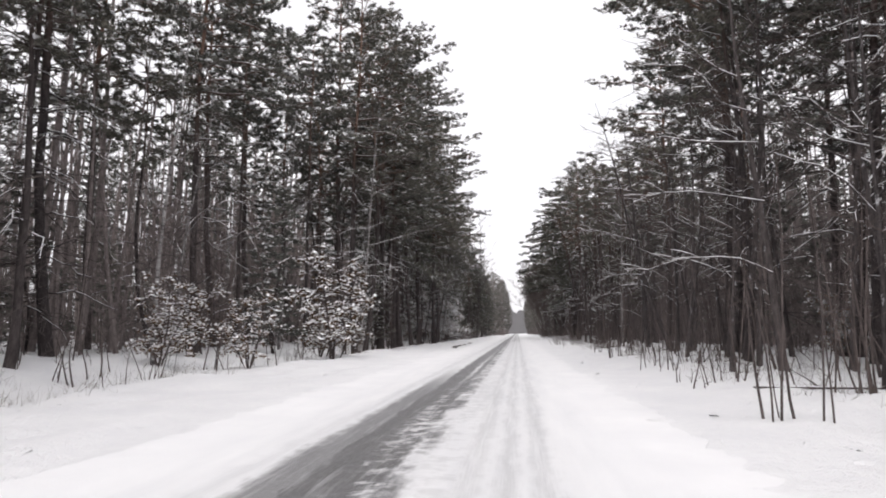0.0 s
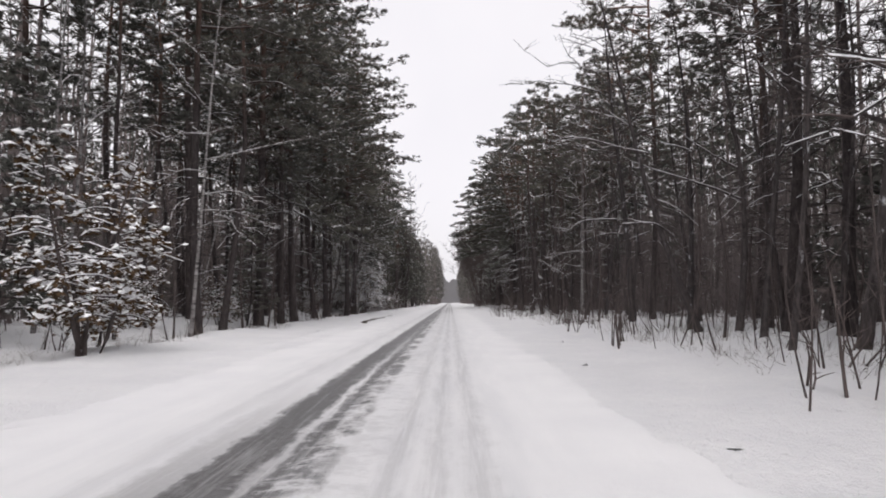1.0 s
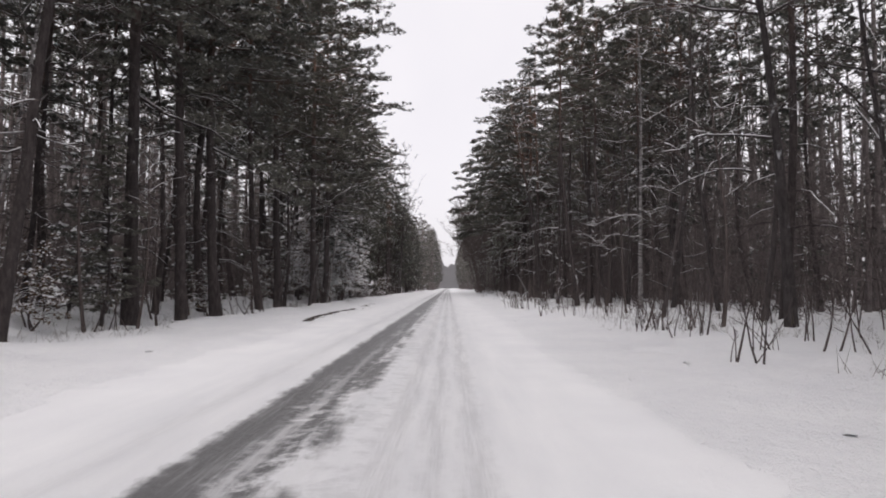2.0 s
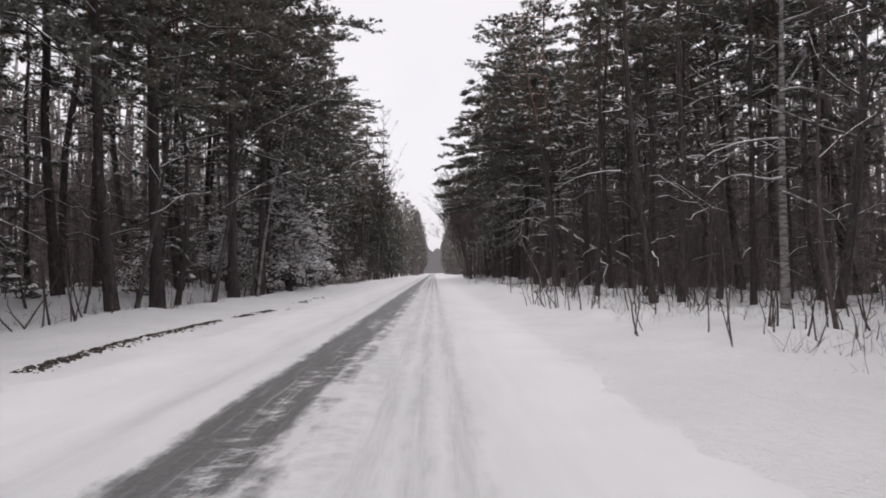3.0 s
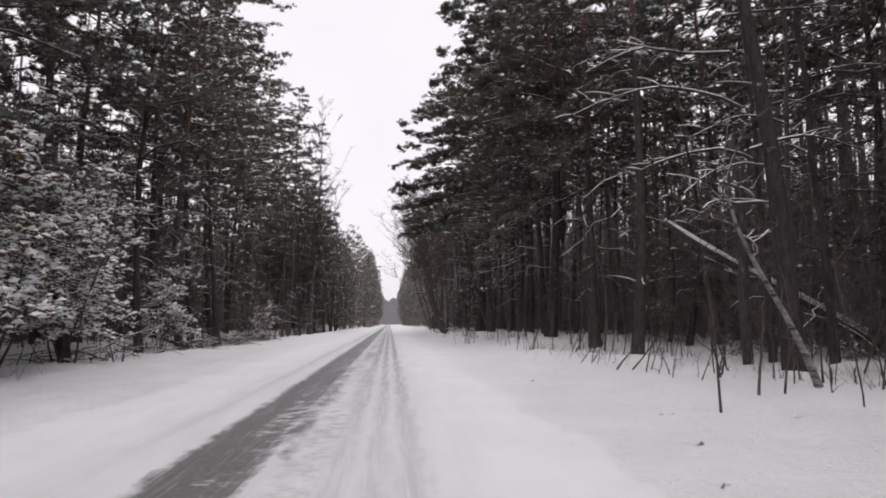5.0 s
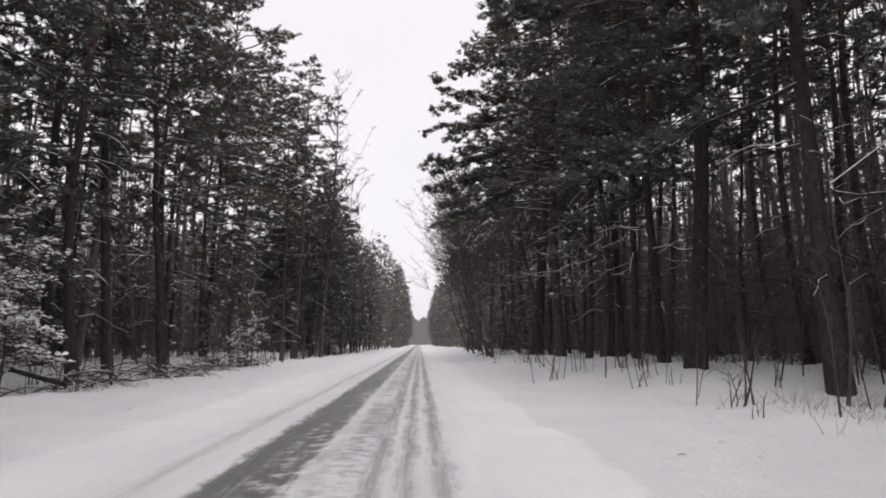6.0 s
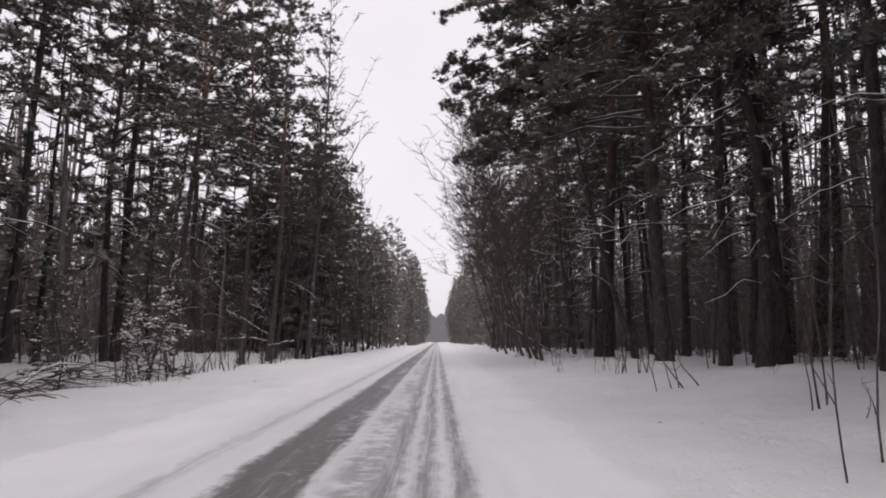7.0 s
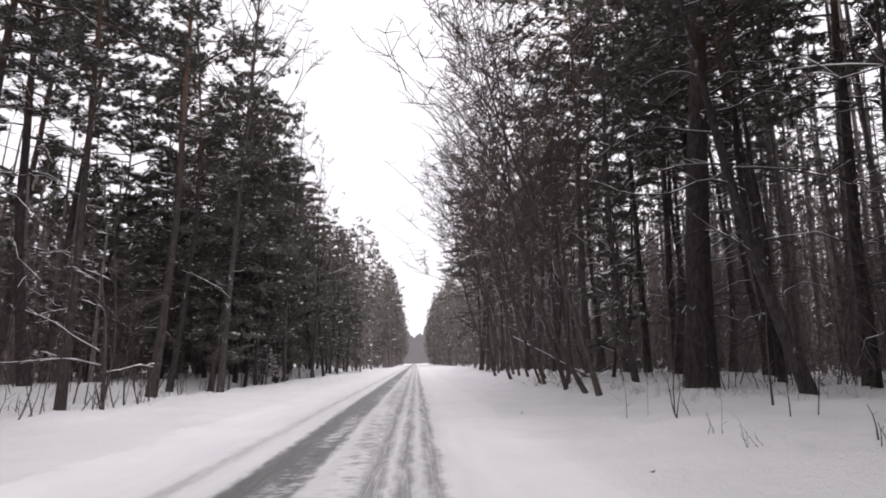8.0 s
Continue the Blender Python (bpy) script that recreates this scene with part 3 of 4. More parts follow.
for n in range(3):
    variant("birch", broadleaf(rng.uniform(15, 19), rng.uniform(0.07, 0.10), (rng.normal() * 0.5, rng.normal() * 0.5), 14, 0.3, 0.2, BIRCH_BARK, "birch_tree", 0.5, 0.9), "slender birch with pale mottled bark and snowy twigs", "birch", "birches")
for n in range(3):
    variant("thin", broadleaf(rng.uniform(6, 10), rng.uniform(0.03, 0.05), (rng.normal() * 0.8, rng.normal() * 0.8), 7, 0.3, 0.22, TWIG_BARK, "sapling", 0.5, 0.7, 0.3, 2), "thin leafless sapling leaning in the undergrowth", "sapling", "saplings")
for n in range(3):
    variant("bush", leafy_bush(rng.uniform(4.0, 4.7), rng.uniform(1.7, 2.2)), "bush with withered leaves bowed under thick snow", "bush", "snowy bushes")
for n in range(3):
    variant("oak", leafy_bush(rng.uniform(9, 11), rng.uniform(3.8, 4.6), "young_oak", 5, 24, 1.6), "young oak with withered leaves under thick clumps of snow", "young oak", "young oaks")
for n in range(9):
    variant("shrub", sapling_clump(int(rng.integers(2, 7)), rng.uniform(0.8, 2.3), rng.uniform(0.4, 0.9)), "bare shrub stems standing in the snow", "shrub", "bare shrubs")

TAKEN = []
tilt_rng = np.random.default_rng(11)


def plant(key, x, y, turn=None, size=1.0, lean=(0.0, 0.0), pick=None):
    """Stand a tree of a kind at x, y; pines turn their long side to the road."""
    pool = KINDS[key]
    if pick is None and x < 0 and y < 100 and key in ("tall", "edge") and rng.random() < 0.75:
        pick = int(rng.integers(4, 7)) if key == "tall" else int(rng.integers(2, 4))
    entry = pool[(pick if pick is not None else int(rng.integers(0, len(pool)))) % len(pool)]
    if turn is None:
        turn = (180.0 if x > 0 else 0.0) + rng.normal() * 25 if key in ("edge", "tall", "big") else rng.uniform(0, 360)
    if key in ("tall", "slim", "edge", "bare", "birch", "thin") and lean == (0.0, 0.0):
        tip = 0.9 if key in ("tall", "edge") else 1.8
        lean = (tilt_rng.normal() * tip, tilt_rng.normal() * tip)
    m = pose(x, y, gz(x, y), lean[0], lean[1], 0) @ pose(0, 0, 0, 0, 0, turn)
    if entry[1]:
        ob = copy_thing(entry[0], m)
        ob.scale = (size, size, size)
    else:
        ob, entry[1] = entry[0], True
        ob.matrix_basis = m
        ob.scale = (size, size, size)
    TAKEN.append((x, y, 0.5 if key in ("shrub", "thin", "bush") else 1.6))
    return ob


def free(x, y, gap):
    return all((x - a) ** 2 + (y - b) ** 2 > (gap * 0.5 + g * 0.5) ** 2 for a, b, g in TAKEN)


# trees that stand out along the drive: kind, x, y, and what is special
def crooked(h, girth, lean, given, bark=None, limbs=9, low=0.45, name="bare_tree", reach=0.28, rise=0.7):
    """A leafless tree with a few long limbs of its own: height, heading, length, rise and droop of each."""
    root = broadleaf(h, girth, lean, limbs, low, reach, bark, name, 0.5 if h < 20 else 0.1, rise, 0.3, 3 if h < 20 else 6, 1.0 if h < 20 else 1.7)
    twig, white = Geo(), Geo()
    for z, az, length, rise, droop in given:
        a = radians(az)
        p = limb((lean[0] * z / h, lean[1] * z / h, z), a, length, rise, droop, 9)
        p += np.sin(np.linspace(0, rng.uniform(4, 8), 9))[:, None] * rng.normal(size=3) * np.array([0.03, 0.03, 0.025]) * length
        p[:, 2] -= 0.10 * length * np.linspace(0, 1, 9) ** 3
        p[2:] += np.cumsum(rng.normal(size=(7, 3)) * 0.007 * length, 0)
        rr = np.linspace(min(girth * 0.27, 0.036), 0.009, 9)
        wood = Geo()
        wood.tube(p, rr, 6)
        arm = part("limb", wood, bark or GREY_BARK, root, smooth=True)
        ridge = Geo()
        snow_strip(ridge, p, rr)
        part("limb_snow", ridge, LUMP, arm, "white snow along the limb")
        for _ in range(9):
            i = rng.integers(3, 9)
            q = limb(p[i], a + rng.choice([-1, 1]) * rng.uniform(0.3, 1.0), length * rng.uniform(0.15, 0.35), rng.uniform(0.0, 0.7), 0.25, 5)
            twig.tube(q, np.linspace(0.016, 0.004, 5), 4)
            if rng.random() < 0.6:
                snow_strip(white, q[:4], np.full(4, 0.011))
            for _ in range(2):
                t = limb(q[rng.integers(2, 5)], rng.uniform(0, 6.28), length * 0.1, 0.3, 0.2, 3)
                twig.tube(t, [0.007, 0.005, 0.003], 3)
    spray = part("twig_spray", twig, TWIG_BARK, root)
    part("lying_snow", white, LUMP, spray, "white snow along the twigs")
    return root


def stand(root, x, y, label, category, group, gap=1.6):
    """Place a tree that was built for one spot."""
    root.location = (x, y, gz(x, y))
    TAKEN.append((x, y, gap))
    return tagged(root, label, category, group)


BARE = ("leafless grey tree reaching over the verge with snowy limbs", "bare tree", "bare trees")
stand(crooked(15, 0.115, (-0.5, 0.5), [(2.6, 170, 3.7, 0.45, 0.35), (4.6, 185, 3.9, 0.30, 0.25), (6.3, 165, 4.4, 0.35, 0.2), (7.2, 215, 3.4, 0.4, 0.1)]), 7.0, 17.6, *BARE)
stand(crooked(17, 0.15, (-1.0, 0.3), [(5.0, 190, 3.4, 0.2, 0.3), (8.4, 175, 4.2, 0.35, 0.1), (9.5, 5, 3.5, 0.5, 0.1), (11, 200, 4.5, 0.5, 0.1)], limbs=14), 8.9, 44.3, *BARE)
stand(crooked(14, 0.12, (-3.6, 0.3), [(3.2, 200, 2.0, 0.5, 0.2), (6.0, 160, 3.2, 0.5, 0.2)], limbs=12), 8.2, 34.2, *BARE)
stand(crooked(13, 0.10, (-0.5, 0.2), [(4.5, 180, 2.6, 0.1, 0.25), (6.5, 20, 2.6, 0.2, 0.2)], limbs=12), 9.4, 46.8, *BARE)
stand(crooked(15, 0.17, (-3.5, 0.2), [(4.9, 178, 3.2, 0.14, 0.06), (5.5, 4, 3.4, 0.06, 0.04), (5.6, 182, 1.8, 0.08, 0.04), (2.9, 178, 1.9, 0.85, 0.0), (6.4, 172, 3.2, 0.35, 0.25), (7.0, 15, 2.6, 0.5, 0.1)]), 9.3, 128.6, *BARE)
stand(crooked(14, 0.13, (0.8, 0.3), [(5.0, 178, 5.6, 0.08, 0.06), (6.2, 185, 4.4, 0.3, 0.3), (8.0, 170, 4.0, 0.4, 0.2)]), 11.4, 122.0, *BARE)
stand(crooked(18, 0.2, (-2.5, 0.2), [(5.4, 178, 3.4, 0.45, 0.35), (4.3, 182, 2.2, 0.3, 0.28), (4.5, 5, 2.6, 0.3, 0.15), (6.6, 176, 3.2, 0.2, 0.25), (7.4, 8, 2.4, 0.2, 0.1), (3.4, 185, 1.6, 0.1, 0.15)], PINE_BARK, limbs=12), 8.0, 82.8, *BARE)
stand(crooked(13, 0.10, (0.3, 0.2), [(4.8, 180, 3.0, 0.3, 0.4), (5.9, 200, 2.6, 0.25, 0.3), (4.0, 160, 2.4, 0.2, 0.2)]), 9.6, 84.9, *BARE)
stand(crooked(15, 0.12, (-0.8, 0.4), [(5.2, 10, 3.0, 0.25, 0.3), (7.0, 180, 3.4, 0.3, 0.35), (9.0, 15, 2.6, 0.4, 0.3)], limbs=12), 10.9, 66.0, *BARE)
stand(crooked(11, 0.08, (1.6, 0.3), [(3.0, 20, 1.6, 0.7, 0.1), (4.5, 30, 1.8, 0.6, 0.1)], limbs=8), -9.5, 62.3, *BARE)
stand(crooked(13, 0.10, (1.8, 0.3), [(4.0, 25, 2.6, 0.75, 0.0), (6.5, 10, 4.2, 0.7, 0.0)], limbs=9), -8.9, 67.5, *BARE)

stand(crooked(4.6, 0.07, (-0.6, 0.1), [(1.2, 185, 2.4, 0.25, 0.1), (1.6, 168, 2.2, 0.6, 0.0), (1.0, 20, 1.3, 0.3, 0.1)], limbs=5), -8.6, 132.0,
      "small broken leafless tree with snow on its crooked limbs", "bare tree", "bare trees")

BIRCH = ("slender leaning birch with pale mottled bark and snowy twigs", "birch", "birches")


def birch(h, girth, lean, given, limbs=12):
    return crooked(h, girth, lean, given, BIRCH_BARK if h < 20 else GREY_BARK, limbs, 0.35, "birch_tree", 0.28 if h < 20 else 0.12, 0.7 if h < 20 else 1.9)


stand(birch(17, 0.075, (1.2, 0.3), [(4.6, 20, 2.6, 0.05, 0.12), (6.0, 190, 2.2, 0.2, 0.4), (5.2, 0, 2.2, 0.2, 0.3), (7.4, 170, 2.0, 0.3, 0.3)]), -9.3, 36.1, *BIRCH)
stand(birch(16, 0.06, (2.4, 0.2), [(5.0, 20, 3.0, 0.1, 0.2), (6.4, 180, 2.2, 0.2, 0.2)]), -12.5, 43.5, *BIRCH)
stand(birch(18, 0.085, (0.6, 0.2), [(7.8, 30, 2.2, 0.9, 0.0), (10, 190, 2.4, 0.6, 0.1)]), -15.0, 37.4, *BIRCH)
stand(birch(16, 0.08, (2.2, 0.4), [(4.4, 10, 2.2, 0.12, 0.1), (5.2, 200, 2.6, -0.05, 0.1), (6.4, 0, 2.8, 0.15, 0.1)]), -9.1, 74.5, *BIRCH)
stand(birch(4.2, 0.065, (-1.2, 0.2), [(3.0, 200, 0.6, 0.6, 0.1)], 3), 6.7, 80.2, "short leaning birch with pale mottled bark", "birch", "birches")
stand(birch(17, 0.12, (0.0, 0.2), [(3.6, 170, 2.0, 0.2, 0.3), (4.6, 185, 2.4, 0.1, 0.2), (6.0, 10, 2.6, 0.2, 0.3), (3.2, 10, 2.4, -0.2, 0.15)]), 9.6, 59.2, *BIRCH)
stand(birch(29, 0.16, (1.0, 0.2), [(12.0, 180, 3.0, 0.05, 0.2), (14, 10, 1.3, 2.6, 0.0), (17, 200, 1.5, 2.6, 0.0), (19, 30, 1.3, 2.6, 0.0), (22, 150, 1.1, 2.6, 0.0), (10.5, 20, 1.4, 2.4, 0.0)], 20), -9.4, 145.0, *BIRCH)
stand(birch(20, 0.13, (0.8, 0.0), [(10, 20, 2.0, 1.6, 0.0), (12, 190, 2.0, 1.6, 0.0), (14, 60, 1.8, 1.7, 0.0)], 20), -9.0, 158.0, *BIRCH)
stand(birch(22, 0.13, (0.6, 0.0), [(11, 10, 2.4, 1.5, 0.0), (13, 180, 2.4, 1.5, 0.0), (15, 90, 2.0, 1.6, 0.0)], 16), -9.5, 172.0, *BIRCH)

# leaning alders that arch towards the road
for n in range(13):
    y = 133 + n * 2.6 + rng.uniform(-0.8, 0.8)
    x = 6.0 + rng.uniform(-0.4, 1.5)
    stand(broadleaf(rng.uniform(15, 19), rng.uniform(0.06, 0.10), (-rng.uniform(3.0, 4.8), rng.normal() * 0.8), 20, 0.28, 0.32, TWIG_BARK, "bare_tree", 0.08, 1.35, 0.5, 6, 1.6), x, y,
          "leafless alder leaning out towards the road", "bare tree", "leaning alders", 1.0)

# one old pine whose boughs hang out over the road
old = pine(26, 0.42, 3.9, 0.3, 1.4, 0.45, snowy=0.35, dead=14, broad=3.2, skirt=1.0,
           boughs=[(8.9, 4, 7.2), (9.6, -8, 6.8), (10.2, 12, 6.4), (10.9, 2, 7.0), (11.6, 14, 7.4), (12.2, -11, 7.8), (13.0, 5, 8.2), (14.0, -16, 7.0), (14.8, 9, 7.7), (15.8, -4, 7.8),
                   (16.9, 13, 7.4), (18.0, -9, 7.6), (19.2, 3, 7.4), (20.4, -6, 7.2), (21.6, 8, 6.6), (9.2, -3, 7.4), (11.3, 7, 7.8), (13.5, -2, 8.0)])
tagged(old, "old pine with heavy boughs hanging over the road", "pine tree", "pines along the road")
old.matrix_basis = pose(8.6, 123.2, gz(8.6, 123.2), 0, 0, 152)
TAKEN.append((8.6, 123.2, 1.6))

broad_pine = pine(27, 0.3, 3.7, 0.3, 1.2, 0.4, snowy=0.45, dead=10, broad=3.4, skirt=1.0,
                  boughs=[(9.5, 8, 5.6), (11.0, -10, 6.2), (12.4, 4, 6.5), (13.6, 16, 6.2), (14.8, -6, 6.6), (15.9, 6, 6.6), (17.0, -14, 6.0), (18.2, 2, 6.2), (19.6, 12, 5.6), (21.0, -5, 5.0)])
tagged(broad_pine, "old pine with long snow-dusted boughs over the verge", "pine tree", "pines along the road")
broad_pine.matrix_basis = pose(9.0, 105.5, gz(9.0, 105.5), 0, 0, 186)
TAKEN.append((9.0, 105.5, 1.6))
lone = pine(29, 0.58, 2.6, 0.2, 0.8, 0.2, snowy=0.35, dead=14)
tagged(lone, "slender tall pine leaning over a young thicket", "pine tree", "pines along the road")
lone.matrix_basis = pose(-11.4, 142.0, gz(-11.4, 142.0), 0, 3, 0)
TAKEN.append((-11.4, 142.0, 1.6))
thick = pine(27, 0.45, 3.6, 0.46, 0.85, snowy=0.4, dead=18)
tagged(thick, "thick old pine with furrowed dark bark", "pine tree", "pines along the road")
thick.matrix_basis = pose(9.2, 134.2, gz(9.2, 134.2), 0, 0, 190)
TAKEN.append((9.2, 134.2, 1.6))

# pines with a place of their own
for kind, x, y, size, ry in (
        ("big", -9.8, 73.0, 1.0, 0), ("big", -10.4, 66.0, 0.98, 0), ("big", -10.2, 79.0, 0.96, 0), ("big", 9.4, 99.0, 0.98, 0), ("big", 10.2, 111.0, 0.94, 0), ("edge", -10.4, 82.0, 1.0, 0), ("edge", -10.6, 88.0, 1.0, 0),
        ("tall", -11.8, 95.0, 1.0, 0), ("edge", -11.5, 101.0, 0.98, 0), ("tall", -10.8, 63.5, 1.04, 0), ("tall", -13.6, 60.0, 1.0, 0),
        ("tall", -16.0, 82.0, 1.1, 0), ("big", -10.8, 57.0, 1.03, 0), ("big", -11.0, 49.5, 1.03, 0), ("tall", -13.2, 45.5, 1.15, 0), 
        ("tall", -19.8, 144.7, 1.06, 5), ("tall", -18.8, 147.0, 1.05, 5), ("tall", -14.5, 128.0, 1.05, 4), ("tall", -13.0, 118.0, 1.0, 2),
        ("tall", -14.6, 134.5, 1.04, 5), ("edge", -13.8, 109.0, 1.0, 0),
        ("edge", 9.6, 120.5, 1.08, 0), ("tall", 12.0, 146.2, 1.1, 0), ("tall", 9.4, 148.0, 1.05, -1),
        ("tall", 14.2, 139.0, 1.0, 0), ("tall", 9.9, 118.6, 1.1, 0), ("tall", 11.2, 119.8, 1.1, 0), ("slim", 10.2, 77.8, 1.2, -1),
        ("tall", 10.7, 33.6, 1.1, 1), ("tall", 10.0, 29.7, 1.0, -1), ("slim", 8.2, 23.7, 1.1, -2), ("tall", 13.3, 40.1, 1.0, 0), ("tall", 12.4, 24.6, 1.0, 1), ("tall", 14.6, 30.4, 1.05, -1), ("tall", 11.5, 20.0, 1.05, 0), ("tall", 14.0, 17.4, 1.0, 1), ("tall", 9.0, 93.2, 1.06, 0), ("slim", 9.1, 69.0, 1.15, 0), ("tall", 12.8, 36.5, 1.12, -2), ("slim", 7.5, 70.8, 1.05, 0),
        ("slim", 7.2, 62.6, 0.95, 0), ("slim", 8.6, 63.8, 1.0, 0), ("slim", 13.5, 84.0, 1.0, 0), ("slim", 11.8, 79.5, 1.05, 0), ("slim", 12.6, 96.5, 1.0, 0), ("slim", 10.8, 85.4, 0.95, -2),
        ("tall", 9.7, 113.0, 1.05, 0), ("slim", 11.4, 88.8, 0.95, 1), ("tall", 16.5, 80.0, 1.0, 0),
        ("tall", 18.4, 86.5, 1.0, 0), ("tall", 15.6, 99.5, 1.0, 0), ("tall", 20.0, 92.0, 1.05, 0), ("tall", 17.2, 73.0, 1.0, 0), ("edge", 16.0, 90.0, 0.95, 0),
        ("tall", 12.5, 131.0, 1.0, 0), ("tall", 13.5, 137.0, 1.0, 0), ("tall", 12.2, 143.0, 1.0, 0), ("tall", 15.2, 126.5, 1.0, 0), ("tall", 14.0, 122.5, 1.0, 0)):
    plant(kind, x, y, size=size, lean=(0, ry))
for x, y, size in ((-9.9, 84.6, 1.0), (-10.6, 88.8, 0.95), (-10.6, 92.5, 0.85), (-12.4, 96.0, 0.9), (-10.8, 101.5, 0.6), (-12.6, 81.0, 0.9)):
    plant("oak", x, y, size=size)
for x, y, size in ( (-11.4, 86.5, 1.1), (-10.4, 117.0, 0.35), (-12.5, 31.0, 0.8), (-11.2, 48.0, 0.6)):
    plant("young", x, y, size=size)
for x, y, size in ((-8.5, 28.2, 1.3), (-9.8, 30.4, 1.0), (-10.8, 79.5, 0.9), (-9.9, 121.3, 0.75), (-11.0, 160.0, 1.0), (12.5, 26.0, 0.8)):
    plant("bush", x, y, size=size)
for x, y, size in ((7.6, 21.0, 0.85), (8.4, 24.5, 0.95), (6.8, 26.5, 0.75), (9.6, 19.5, 1.0), (7.6, 29.2, 0.9), (6.5, 20.2, 0.6), (8.8, 15.5, 0.9), (9.4, 38.5, 0.9), (8.2, 52.0, 0.85)):
    plant("bare", x, y, size=size)
for x, y, size in ((-9.6, 21.5, 0.7), (-12.0, 20.0, 0.8), (-13.4, 24.5, 0.9), (-11.2, 34.5, 0.6), (-12.6, 39.5, 0.8), (-11.8, 45.5, 0.7), (-13.5, 52.5, 0.8), (-11.5, 57.5, 0.6), (-12.4, 68.5, 0.7)):
    plant("bush", x, y, size=size)
for x, y, size in ((-14.8, 36.5, 0.7), (-12.6, 48.5, 0.55), (-14.2, 62.5, 0.7), (-13.2, 72.0, 0.8)):
    plant("snowed", x, y, size=size)
for x, y, turn, n in ((-12.7, 20.7, 40, 0), (-14.9, 26.2, 160, 1), (-13.2, 33.5, 250, 2)):
    plant("birch", x, y, turn, 0.9, (0.0, 3.0 + n), n)
# shrubs that stand at the verge
for x, y, size in ((4.2, 15.0, 1.2), (4.4, 16.6, 1.0), (4.4, 20.0, 0.9), (4.9, 22.0, 1.3), (6.0, 25.0, 1.0), (4.7, 30.8, 1.25), (5.0, 29.0, 0.9), (4.7, 38.0, 1.0),
                   (4.3, 54.6, 1.0), (4.9, 52.5, 0.9), (5.1, 62.8, 1.1), (4.1, 64.4, 1.2), (3.9, 65.8, 1.0), (4.5, 63.5, 1.2), (6.2, 70.5, 1.3), (4.9, 79.4, 1.1),
                   (6.0, 114.7, 1.1), (4.2, 105.0, 0.9), (5.7, 105.4, 1.1), (7.0, 107.0, 1.2), (6.0, 122.0, 0.8), (5.2, 126.0, 0.7), (4.8, 124.2, 0.42), (5.5, 121.2, 0.5), (4.3, 126.8, 0.35), (4.6, 122.6, 0.3), (-9.4, 59.0, 1.1), (-9.8, 57.2, 1.5),
                   (-9.7, 66.0, 1.2), (-10.0, 77.0, 1.0), (-10.1, 132.0, 1.2), (-9.5, 128.0, 1.2), (-9.8, 136.0, 1.3), (-9.3, 124.0, 1.1)):
    plant("shrub", x, y, size=size)


for x, y, stems, tall, wide in ((3.9, 9.4, 7, 4.6, 0.7), (5.7, 12.2, 6, 4.2, 0.8), (4.4, 20.8, 5, 3.2, 0.6), (5.2, 16.2, 6, 3.8, 0.7), (6.4, 14.4, 5, 5.0, 0.9), (4.2, 63.6, 5, 2.6, 0.6), (6.2, 110.0, 4, 2.6, 0.5), (7.9, 107.6, 3, 2.4, 0.4)):
    stand(sapling_clump(stems, tall, wide), x, y, "tall clump of bare stems rising from the snow", "shrub", "bare shrubs", 0.6)
for n in range(13):
    plant("bare" if n % 3 else "thin", 6.6 + 6.0 * rng.random(), 12.5 + 25 * rng.random(), size=rng.uniform(0.7, 1.05))


def fallen_trunk(a, b, r0, r1, stubs=7, coat=False):
    """A felled stem from its butt a to its top b, with broken stubs and a ridge of snow."""
    root = new("fallen_trunk")
    root.location = a
    wood, white = Geo(), Geo()
    p = bent((0, 0, 0), np.array(b) - np.array(a), 0.12, 9)
    rr = np.linspace(r0, r1, 9)
    wood.tube(p, rr, 8)
    if coat:
        white.tube(p + np.array([[0, -0.25, 0.6]]) * rr[:, None], rr * np.linspace(0.95, 0.75, 9) * rng.uniform(0.8, 1.1, 9), 7)
    elif abs(b[2] - a[2]) < 0.7 * math.hypot(b[0] - a[0], b[1] - a[1]):
        snow_strip(white, p[1:], rr[1:])
    else:
        white.lumps(p[-1:], np.array([r1 * 1.2]), 0.9)
    for _ in range(stubs):
        i = rng.integers(3, 9)
        q = limb(p[i], rng.uniform(0, 6.28), rng.uniform(0.5, 1.8), rng.uniform(0.1, 0.8), 0.2, 4)
        stub = Geo()
        stub.tube(q, [0.03, 0.022, 0.015, 0.006], 4)
        part("stub", stub, GREY_BARK, root)
        snow_strip(white, q[:3], np.full(3, 0.014))
    part("trunk", wood, GREY_BARK, root, smooth=True)
    part("lying_snow", white, LUMP, root, "thick white snow along the stem")
    return tagged(root, "fallen tree stem propped in the forest under snow", "fallen tree", "fallen trees")


fallen_trunk((17.2, 91.0, 0.2), (10.4, 93.5, 5.1), 0.2, 0.13, coat=True)
fallen_trunk((9.0, 69.5, 0.75), (6.2, 59.2, 0.15), 0.035, 0.014, 4)
fallen_trunk((9.9, 87.6, 0.1), (10.05, 88.1, 6.65), 0.15, 0.11, 9)
fallen_trunk((-10.5, 124.5, 0.1), (-12.6, 128.2, 1.6), 0.07, 0.03, 6)
fallen_trunk((-10.2, 104.0, 0.1), (-12.6, 101.2, 1.4), 0.08, 0.03, 8)
fallen_trunk((8.2, 141.0, 0.2), (5.2, 147.5, 2.6), 0.06, 0.02, 6)
fallen_trunk((5.0, 14.2, 0.12), (6.8, 12.2, 0.3), 0.035, 0.015, 4)


